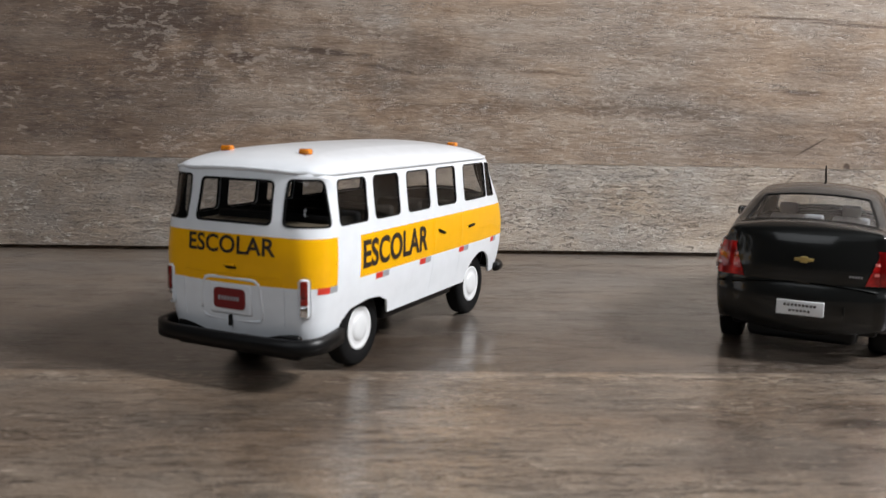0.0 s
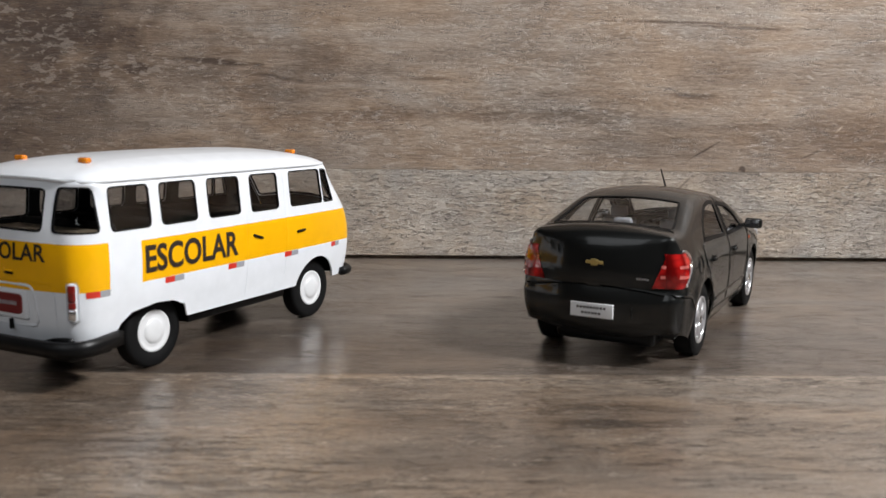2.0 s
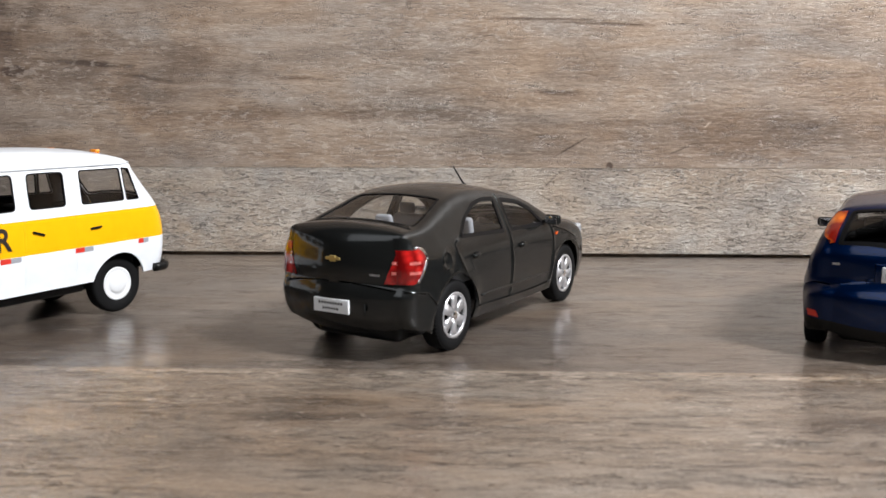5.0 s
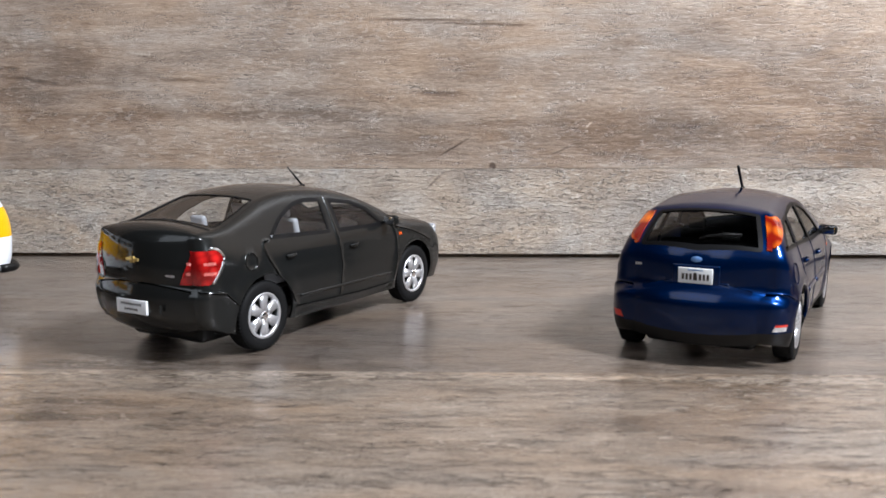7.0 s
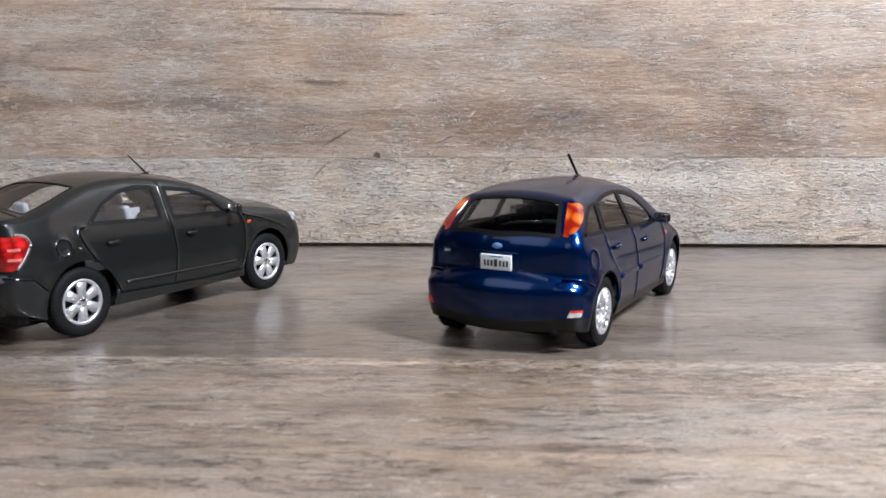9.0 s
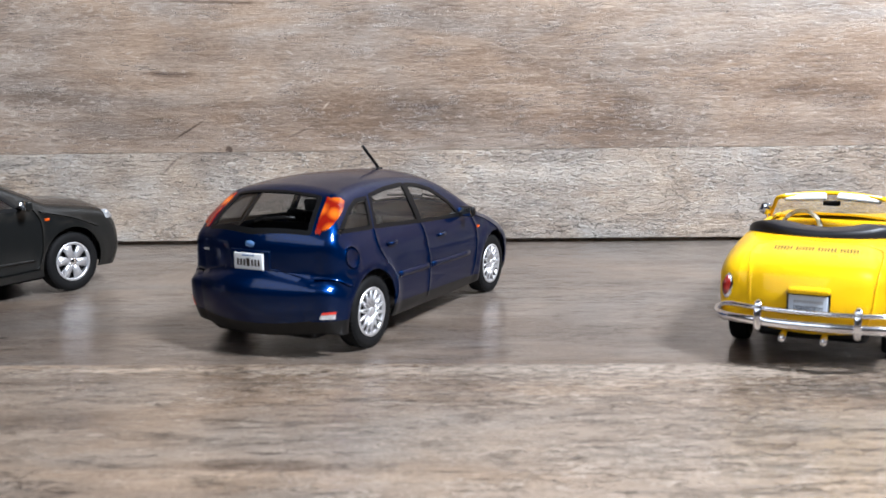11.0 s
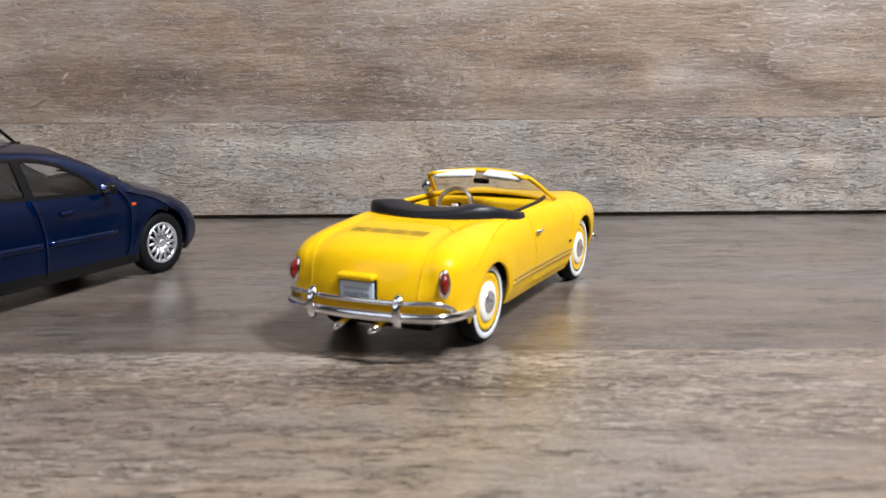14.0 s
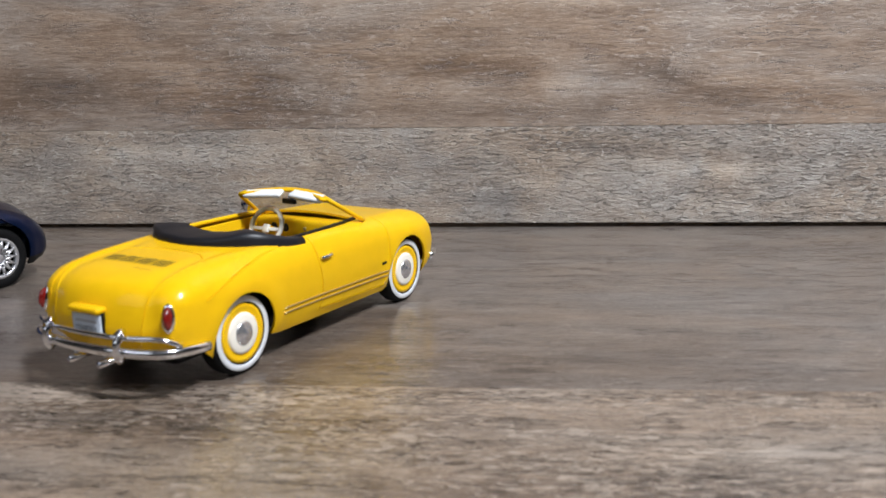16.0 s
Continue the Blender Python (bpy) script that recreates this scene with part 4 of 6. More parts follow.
    part("stripe", sh.take(["stripe", "stripe@left"]), M_AMBERBAND, body, "yellow band round the body")
    for nm in sh.names("window") + sh.names("rear_window") + sh.names("corner") + sh.names("windscreen"):
        part("window", sh.take(nm, -0.22), M_GLASSREAR if "corner" in nm or "window#4" in nm else M_GLASSDARK, root, "tinted window pane")
    for nm in [n for n in sh.parts if "_trim" in n]:
        part("window_trim", sh.take(nm, 0.06), M_TRIM, root, "black window rubber", 0.35)
    # gutter round the roof
    pts = [sh.on_flank(y, 40.25, 0.15) for y in np.linspace(62.0, -15.2, 40)]
    rearp = sh.over(np.linspace(0, 1, 9)[::-1] * 11.0, np.full(9, sh.s_at_z(40.25)), 0.15)
    path = pts + [Vector(p) for p in rearp]
    path = path + [Vector((-p.x, p.y, p.z)) for p in path[::-1][1:]]
    part("gutter", tube(path, 0.42, 8), M_WHITE, root, "white roof gutter")
    # writing
    u, w, f = lettering("ESCOLAR", 5.7, 28.0, 0.024)
    pos = [sh.on_flank(-3.5 + a, 21.2 + b, 0.13) for a, b in zip(u, w)]
    part("lettering", mesh_of(pos, f), M_INK, body, "black letters ESCOLAR", smooth=False)
    u, w, f = lettering("ESCOLAR", 3.3, 20.0)
    pos = [Vector(p) for p in sh.over(u - 10.0, np.array([sh.s_at_z(25.0 + b) for b in w]), 0.13)]
    part("lettering", mesh_of(pos, f), M_INK, body, "black letters ESCOLAR", smooth=False)
    # red and grey reflectors under the band
    for y, w_ in ((-14.9, 2.35), (4.6, 2.7), (24.0, 2.7), (44.6, 2.7), (64.0, 1.8)):
        for a, b, m in ((y - w_, y, M_REDPLASTIC), (y, y + w_, M_GREYPRINT)):
            q = [(yy, z) for yy in np.linspace(a, b, 7) for z in (18.3, 19.55)]
            part("reflector", mesh_of([sh.on_flank(*p, 0.07) for p in q], [(2 * i, 2 * i + 2, 2 * i + 3, 2 * i + 1) for i in range(6)]), m, body, smooth=False)
    # door handles
    for y, z, tilt in ((31.6, 24.6, -18), (48.3, 24.2, 4)):
        p = sh.on_flank(y, z)
        b = rbox(-0.3, 0.45, -1.7, 1.7, -0.28, 0.28, 0.18)
        b.transform(Matrix.Translation(p) @ Matrix.Rotation(radians(tilt), 4, "X"))
        part("door_handle", b, M_BLACK, root, "small black door handle")
    # tail lamps on the corners
    for sg in (1, -1):
        hs = rbox(-1.2, 1.2, -0.5, 0.8, -4.0, 4.0, 1.0, 4)
        rot = Matrix.Translation((15.5 * sg, -18.7, 17.6)) @ Matrix.Rotation(radians(25 * sg), 4, "Z")
        hs.transform(rot)
        lamp = part("tail_lamp", hs, M_WHITE, root, "white lamp housing")
        for z0, z1, m in ((0.2, 3.4, M_REDDARK), (-1.2, 0.2, M_REDDARK), (-3.4, -1.3, M_CHROME)):
            b = rbox(-0.72, 0.72, -0.8, 0.2, z0, z1, 0.25)
            b.transform(rot)
            part("lens", b, m, lamp)
    # rear plate, its hood, latches
    yr = float(sh.over([0], [sh.s_at_z(16.5)])[0][1])
    part("plate_panel", rbox(-5.0, 5.0, yr - 0.22, yr + 1.4, 13.2, 19.4, 0.75, 4), M_WHITE, root, "raised plate panel")
    loop = rounded([(-7.2, 12.4), (7.2, 12.4), (6.4, 20.3), (-6.4, 20.3)], 1.6)
    loop = spline([tuple(sh.over([p[0]], [sh.s_at_z(p[1])], -0.22)[0]) for p in [*loop, loop[0]]], 1.0)
    part("plate_surround", tube(loop, 0.42, 8), M_WHITE, root, "white moulded rim round the plate")
    b = bmesh.new()
    vs = [b.verts.new((p[0], 0.0, p[1])) for p in rounded([(-3.6, 14.5), (3.6, 14.5), (3.6, 18.4), (-3.6, 18.4)], 1.0)]
    ext = bmesh.ops.extrude_face_region(b, geom=[b.faces.new(vs)])
    for v in [g_ for g_ in ext["geom"] if isinstance(g_, bmesh.types.BMVert)]:
        v.co.y += 0.4
    bmesh.ops.recalc_face_normals(b, faces=b.faces)
    b.transform(Matrix.Translation((0, yr - 0.5, 0)))
    plate = part("plate", b, M_PLATERED, root, "small dark red plate", smooth=False)
    bars(plate, [(-2.5 + k * 0.72, -2.05 + k * 0.72, 16.1, 16.9) for k in range(7)], yr - 0.48, 0, M_GREYPRINT)
    part("latch", rbox(-1.4, 1.4, -20.9, -20.0, 22.6, 23.2, 0.25), M_AMBERBAND, root, "yellow engine lid handle")
    part("latch", rbox(-0.7, 1.6, -21.0, -20.5, 22.25, 22.6, 0.1), M_BLACK, root)
    part("lid_catch", rbox(-0.25, 0.25, yr - 0.5, yr + 0.3, 11.2, 13.3, 0.1), M_BLACK, root)
    # bumpers
    bp = [(17.4, -9.6, 9.3), (18.2, -14.0, 9.2), (18.0, -18.4, 9.0), (15.6, -21.0, 8.9), (7, -22.0, 8.9), (0, -22.2, 8.9)]
    bp = spline(bp + [(-x, y, z) for x, y, z in bp[::-1][1:]], 1.2)
    prof = [(-1.0, 1.35), (0.2, 1.5), (0.62, 1.25), (0.8, 0.7), (0.85, -0.6), (0.7, -1.1), (0.3, -1.4), (-1.0, -1.4)]
    part("rear_bumper", sweep(bp, prof), M_BLACK, root, "black rear bumper")
    part("bumper_step", rbox(-15, 15, -20.8, -17.0, 7.2, 8.4, 0.4), M_BLACK, root)
    bp = [(-17.6, 68.0, 10.7), (-17.2, 72.0, 10.7), (-13.6, 74.8, 10.7), (0, 76.6, 10.7)]
    bp = spline(bp + [(-x, y, z) for x, y, z in bp[::-1][1:]], 1.5)
    part("front_bumper", tube(bp, 1.0, 12, 1.2), M_BLACK, root, "black front bumper")
    # roof lamps
    for x, y in ((9.3, -9.0), (-9.3, -9.0), (9.3, 57.0), (-9.3, 57.0)):
        z = float(sh.over([x], [sh.s_at_y(y)])[0][2])
        part("roof_lamp", rbox(x - 1.3, x + 1.3, y - 0.8, y + 0.8, z + 0.1, z + 1.3, 0.45), M_ORANGE, root, "orange roof marker lamp")
    # inside
    part("chassis", join(rbox(-10.6, 10.6, -18, 69, 6.6, 10.6, 0.8), rbox(-14.5, 14.5, 12.5, 47.0, 7.2, 10.6, 0.6), rbox(-14.5, 14.5, -19, -8.5, 5.6, 10.6, 0.8)), M_BLACK, root, "black underside")
    part("cabin_floor", rbox(-16.2, 16.2, -16.5, 64, 18.0, 19.0, 0.2), M_INSIDE, root)
    part("rear_deck", rbox(-14.6, 14.6, -16.6, -5.5, 24.0, 29.9, 0.8), M_DECK, root, "beige deck over the engine")
    for y in (-4.5, 6.0, 20.0, 33.5):
        seat(root, -13.5, 13.5 if y < 30 else 1.0, y, 18.0, 12.6, M_INSIDE, "bench_seat", "dark bench seat", False)
    seat(root, 3.5, 13.5, 33.5, 18.0, 12.6, M_INSIDE, "front_seat", "dark front seat", False)
    part("dashboard", rbox(-14.6, 14.6, 60, 66, 19.0, 28.0, 1.0), M_INSIDE, root)
    wheels(root, [(15.0, 2.0, 7.75), (-15.0, 2.0, 7.75), (15.5, 57.0, 7.75), (-15.5, 57.0, 7.75)], 7.75, 4.0, 16, "steel", "white steel wheel")
    part("wheel_well", rbox(-11.0, 11.0, -9.8, 11.0, 9, 16.8, 0.6), M_BLACK, root)
    part("wheel_well", rbox(-11.0, 11.0, 46.8, 66.6, 9, 17.0, 0.6), M_BLACK, root)
    return root


# ---- dark grey saloon ----
def build_saloon():
    root = thing("toy_saloon", at_car(0.12503, 0.22754, 61.16), "dark grey die-cast toy saloon car with silver wheels", "toy car", "model cars in a row")
    sil = [(-16.6, 7.8), (-18.1, 9.8), (-18.9, 13), (-18.8, 15.6), (-18.0, 16.8), (-18.0, 20), (-17.6, 24.5), (-17.5, 27.2), (-17.25, 28.25), (-16.5, 28.6), (-11.5, 28.95), (-8.6, 29.5), (-2, 31.6), (4, 33.6), (10, 34.8), (17, 35.2), (24, 34.9), (31, 34.0),
           (37, 32.7), (43.5, 30.6), (50.5, 27.5), (56, 24.9), (62, 23.9), (69, 22.8), (75.0, 21.2), (79.0, 18.2), (80.6, 14), (81.0, 9), (79.4, 5.2)]
    rad = [2.6, 3, 3.2, 3.2, 3.2, 3.2, 2.8, 2.2, 1.6, 1.4, 1.5, 1.7, 2.0, 2.2, 2.4, 2.4, 2.4, 2.2, 2.0, 1.8, 2.0, 2.6, 3, 3.4, 3.6, 4, 4, 4, 3.6]
    bul = [2.4, 2.8, 3.0, 3.0, 3.0, 3.3, 3.2, 2.7, 2.2, 1.6, 1.2, 1.0, 0.9, 0.8, 0.9, 1.0, 1.0, 1.1, 1.5, 2.0, 2.4, 2.2, 1.6, 1.8, 2.4, 3, 3.2, 3.0, 2.6]
    bottom = [(75, 5.2), (72, 5.4)] + arch_line(62.3, 8.4, 9.4, 5.4) + [(50, 5.2), (30, 5.2), (11, 5.4)] + arch_line(0, 8.4, 9.4, 5.6) + [(-12, 6.8)]
    sh = Shell(sil, bottom, [(4, 17.0), (7, 18.0), (11, 18.7), (16, 19.0), (21, 18.9), (24, 18.2), (26, 17.3), (30, 15.6), (33, 14.2), (36, 12.9)],
               [(-20, 0.915), (-14, 0.97), (-6, 1.0), (52, 1.0), (64, 0.99), (73, 0.965), (78, 0.92), (82.5, 0.83)], rad, bul, ((0, 8.4, 10.2, 0.35), (62.3, 8.4, 10.2, 0.3)))
    rdoor = rounded([(2.6, 25.3), (25.2, 24.2), (25.4, 32.8), (19.5, 33.2), (14.5, 32.6), (8.4, 30.0)], 1.2)
    fdoor = rounded([(28.3, 24.1), (48.2, 23.6), (47.4, 24.8), (42.6, 28.8), (36.8, 31.2), (28.0, 32.5)], 1.0)
    s_w0, s_w1 = sh.s_at_y(-10.6), sh.s_at_y(5.0)
    rear = rounded([(-13.9, s_w0), (13.9, s_w0), (11.4, s_w1), (-11.4, s_w1)], 1.4)
    f0, f1 = sh.s_at_y(37.5), sh.s_at_y(55.0)
    screen = rounded([(-11.4, f0), (11.4, f0), (14.0, f1), (-14.0, f1)], 1.4)
    # tail lamps wrap from the tail on to the flank
    zt, zb = 25.2, 17.8
    st, sb = sh.s_at_z(zt), sh.s_at_z(zb)
    lamp_side = rounded([(-30, zb), (-16.0, zb), (-13.2, 21.2), (-12.2, 23.4), (-12.9, 24.9), (-30, zt + 0.2)], 0.7)
    lamp_r = [(11.9, sb), (40, sb), (40, st), (14.3, st)]
    lamp_l = [(-11.9, sb), (-40, sb), (-40, st), (-14.3, st)]
    g = 0.24
    door_r = spline([(2.2, 25.0), (0.4, 24.6), (0.6, 22.5), (3.6, 17.5), (7.8, 13.2), (10.6, 8.6)], 1)
    gro = [(door_r, g), (np.array([(27.1, 23.6), (28.2, 16), (27.8, 8.2)]), g), (spline([(51.5, 22.8), (52.8, 20), (52.6, 13), (51.4, 8.0)], 1), g),
           (spline([(10.6, 8.4), (20, 8.0), (40, 7.4), (51.4, 7.6)], 2), g), (circle(-4.4, 21.2, 1.9, 20)[list(range(20)) + [0]], 0.14), (np.array([(-17.5, 16.2), (-12.0, 15.2), (-9.8, 13.0)]), 0.15),
           (spline([(27.0, 24.0), (27.0, 33.2)], 1), 0.13), (spline([(53.5, 22.6), (62, 20.4), (70, 17.2)], 1.5), 0.13)]
    sg = [(np.array([(-40, sh.s_at_z(16.2)), (40, sh.s_at_z(16.2))]), 0.17),
          (np.array([(-14.3, sh.s_at_y(-12.3)), (14.3, sh.s_at_y(-12.3))]), 0.14)]
    sh.build(windows("window", [rdoor, fdoor], 0.9) + [("lamp", lamp_side)],
             windows("rear_window", [rear], 0.5) + windows("windscreen", [screen], 0.5) + [("lamp_strip_r", lamp_r), ("lamp_strip_l", lamp_l)], gro, sg, 0.4)
    part("body", sh.take("body"), M_GUNMETAL, root, "dark grey metallic car body", 0.5)
    for nm in sh.names("window"):
        part("window", sh.take(nm, -0.2), M_GLASS, root, "clear side window")
    for nm in sh.names("rear_window") + sh.names("windscreen"):
        part("window", sh.take(nm, -0.15), M_GLASS, root, "clear curved window")
    for nm in [n for n in sh.parts if "_trim" in n]:
        part("window_trim", sh.take(nm, 0.05), M_TRIM, root, "black window surround", 0.35)
    for a, b, sgn in (("lamp", "lamp_strip_r", 1), ("lamp@left", "lamp_strip_l", -1)):
        lamp = part("tail_lamp", sh.take([a, b], 0.18), M_RED, root, "red tail lamp wrapping round the corner", 0.6)
        # pale bands and a bright edge in the lens
        for z0, z1 in ((19.9, 20.5), (22.0, 22.6)):
            pts = [Vector(p) for x in np.linspace(13.6, 15.4, 5) for p in sh.over([x * sgn, x * sgn], [sh.s_at_z(z0), sh.s_at_z(z1)], 0.26)]
            part("lens_band", mesh_of(pts, [(2 * i, 2 * i + 2, 2 * i + 3, 2 * i + 1) for i in range(4)]), M_REDPALE, lamp)
            q = [(y, z) for y in np.linspace(-17.2, -14.6, 5) for z in (z0, z1)]
            pts = [sh.on_flank(*p, 0.28) for p in q]
            pts = [Vector((p.x * sgn, p.y, p.z)) for p in pts]
            part("lens_band", mesh_of(pts, [(2 * i, 2 * i + 2, 2 * i + 3, 2 * i + 1) for i in range(4)]), M_REDPALE, lamp)
        ed = [sh.on_flank(y, z, 0.2) for y, z in spline([(-15.6, 18.1), (-13.4, 20.9), (-12.2, 23.3), (-12.9, 24.9), (-15.2, 25.5)], 0.6)]
        part("lamp_edge", tube([Vector((p.x * sgn, p.y, p.z)) for p in ed], 0.32, 8), M_CHROME, lamp, "bright lamp edge")
    # handles, sill line, repeater
    for y, z in ((8.8, 20.9), (33.4, 20.2)):
        p = sh.on_flank(y, z)
        b = tube([p + Vector((0.1, -1.7, -0.05)), p + Vector((0.55, -1.2, 0)), p + Vector((0.6, 0.8, 0.05)), p + Vector((0.1, 1.6, 0.1))], 0.36, 8, 1.2)
        part("door_handle", b, M_GUNMETAL, root, "grey door handle")
        cup = lathe([(0, 0.06), (0.9, 0.05), (1.05, 0.0)], 20)
        cup.transform(Matrix.Translation(p + Vector((0.02, -0.2, -0.1))) @ Matrix.Diagonal((1, 1.35, 0.85, 1)))
        part("handle_cup", cup, M_TRIM, root)
    line = [sh.on_flank(y, 10.9 - 0.012 * y, 0.02) for y in np.linspace(12.0, 50.5, 24)]
    part("sill_moulding", tube(line, 0.3, 8, 1.3), M_GUNMETAL, root, "grey crease above the sill")
    p = sh.on_flank(54.8, 20.6)
    part("side_repeater", rbox(p.x - 0.2, p.x + 0.2, 54.1, 55.5, 20.2, 21.0, 0.15), M_SIDEAMBER, root, "orange side repeater")
    for sgn in (1, -1):
        arm = tube([(17.2 * sgn, 48.2, 24.2), (19.2 * sgn, 48.0, 24.8)], 0.5, 8)
        cup = rbox(-2.3, 2.3, -0.9, 1.0, -1.35, 1.35, 0.8, 4)
        cup.transform(Matrix.Translation((21.0 * sgn, 47.6, 25.2)) @ Matrix.Rotation(radians(-14 * sgn), 4, "Z"))
        mir = part("door_mirror", join(arm, cup), M_GUNMETAL, root, "grey door mirror")
        gl = rbox(-1.9, 1.9, -0.97, -0.8, -1.0, 1.0, 0.05)
        gl.transform(Matrix.Translation((21.0 * sgn, 47.6, 25.2)) @ Matrix.Rotation(radians(-14 * sgn), 4, "Z"))
        part("mirror_glass", gl, M_CHROME, mir, "mirror glass")
        hl = rbox(-1.9, 1.9, -3.6, 2.2, -1.5, 1.5, 0.9, 4)
        hl.transform(Matrix.Translation((14.7 * sgn, 76.2, 18.7)) @ Matrix.Rotation(radians(38 * sgn), 4, "Z") @ Matrix.Rotation(radians(-22), 4, "X"))
        part("headlamp", hl, M_HEADLAMP, root, "clear headlamp")
    # badge, bright strip and plate on the tail
    def tail(x, z, lift):
        return Vector(sh.over([x], [sh.s_at_z(z)], lift)[0])
    p = tail(0, 22.7, 0.0)
    part("badge", join(rbox(-1.9, 1.9, p.y - 0.3, p.y + 0.2, 22.35, 23.0, 0.08), rbox(-0.75, 0.75, p.y - 0.34, p.y + 0.2, 22.0, 23.35, 0.08)), M_GOLD, root, "gold badge")
    bars(root, [(7.2 + 0.55 * k, 7.6 + 0.55 * k, 19.5, 19.9) for k in range(8)], float(tail(9.2, 19.6, 0.0).y) - 0.02, 0, M_SILVER)
    part("lid_strip", mesh_of([tail(x, z, 0.12) for x in np.linspace(-11.4, 4.0, 9) for z in (18.0, 18.7)], [(2 * i, 2 * i + 2, 2 * i + 3, 2 * i + 1) for i in range(8)]), M_GUNMETAL, root)
    y = float(tail(0, 12.4, 0).y)
    plate = part("plate", rbox(-4.7, 4.7, y - 0.35, y + 0.3, 10.9, 14.0, 0.12), M_PLATE, root, "white plate with dark print")
    bars(plate, [(-3.3 + 0.74 * k, -2.8 + 0.74 * k, 12.75, 13.3) for k in range(9)] + [(-2.2 + 0.74 * k, -1.7 + 0.74 * k, 11.6, 12.1) for k in range(6)], y - 0.33, 0, M_INK)
    part("tow_cover", rbox(8.3, 8.7, y - 0.1, y + 0.5, 11.4, 13.4, 0.1), M_GUNMETAL, root)
    # aerial
    za = float(sh.over([0], [sh.s_at_y(35.0)])[0][2])
    part("aerial", join(tube([(0, 36.4, za - 0.2), (0, 30.4, za + 5.2)], [0.30, 0.17], 8), rbox(-0.5, 0.5, 33.8, 36.8, za - 0.4, za + 0.3, 0.2)), M_BLACK, root, "short black roof aerial")
    # inside
    # Plain box set low, so that it keeps light off the table below.
    part("chassis", rbox(-11.5, 11.5, -13.0, 75, 3.2, 8.4, 1.6), M_BLACK, root, "black underside")
    part("cabin_floor", rbox(-15.5, 15.5, -9, 52, 13.0, 14.0, 0.2), M_INSIDE, root)
    part("parcel_shelf", rbox(-13.5, 13.5, -12.5, -1.0, 25.6, 26.4, 0.2), M_SEATGREY, root, "pale grey parcel shelf")
    for x in (-8.5, 8.5):
        part("shelf_speaker", rbox(x - 2.6, x + 2.6, -7.5, -3.0, 26.3, 27.3, 0.6), M_SEATGREY, root)
    seat(root, -13.0, 13.0, 1.0, 14.0, 12.6, M_SEATGREY, "rear_seat", "pale grey rear bench")
    for x in (-15.4, 14.8):
        for y0, y1 in ((3.5, 25.0), (28.0, 46.0)):
            part("door_lining", rbox(x, x + 0.6, y0, y1, 14.0, 23.6, 0.25), M_SEATGREY, root, "pale grey inner door panel")
    for x in (-11.5, 3.0):
        seat(root, x, x + 8.5, 22.0, 14.0, 13.2, M_SEATGREY, "front_seat", "pale grey front seat")
    part("dashboard", rbox(-14.6, 14.6, 44, 53, 14.0, 22.4, 1.2), M_INSIDE, root)
    wheels(root, [(18.4, 0, 8.1), (-18.4, 0, 8.1), (18.4, 62.3, 8.1), (-18.4, 62.3, 8.1)], 8.1, 4.8, 18, "six", "silver six-spoke wheel")
    part("wheel_well", rbox(-15.2, 15.2, -9.6, 9.6, 5, 18.2, 0.8), M_BLACK, root)
    part("wheel_well", rbox(-15.2, 15.2, 52.7, 71.9, 5, 17.6, 0.8), M_BLACK, root)
    return root


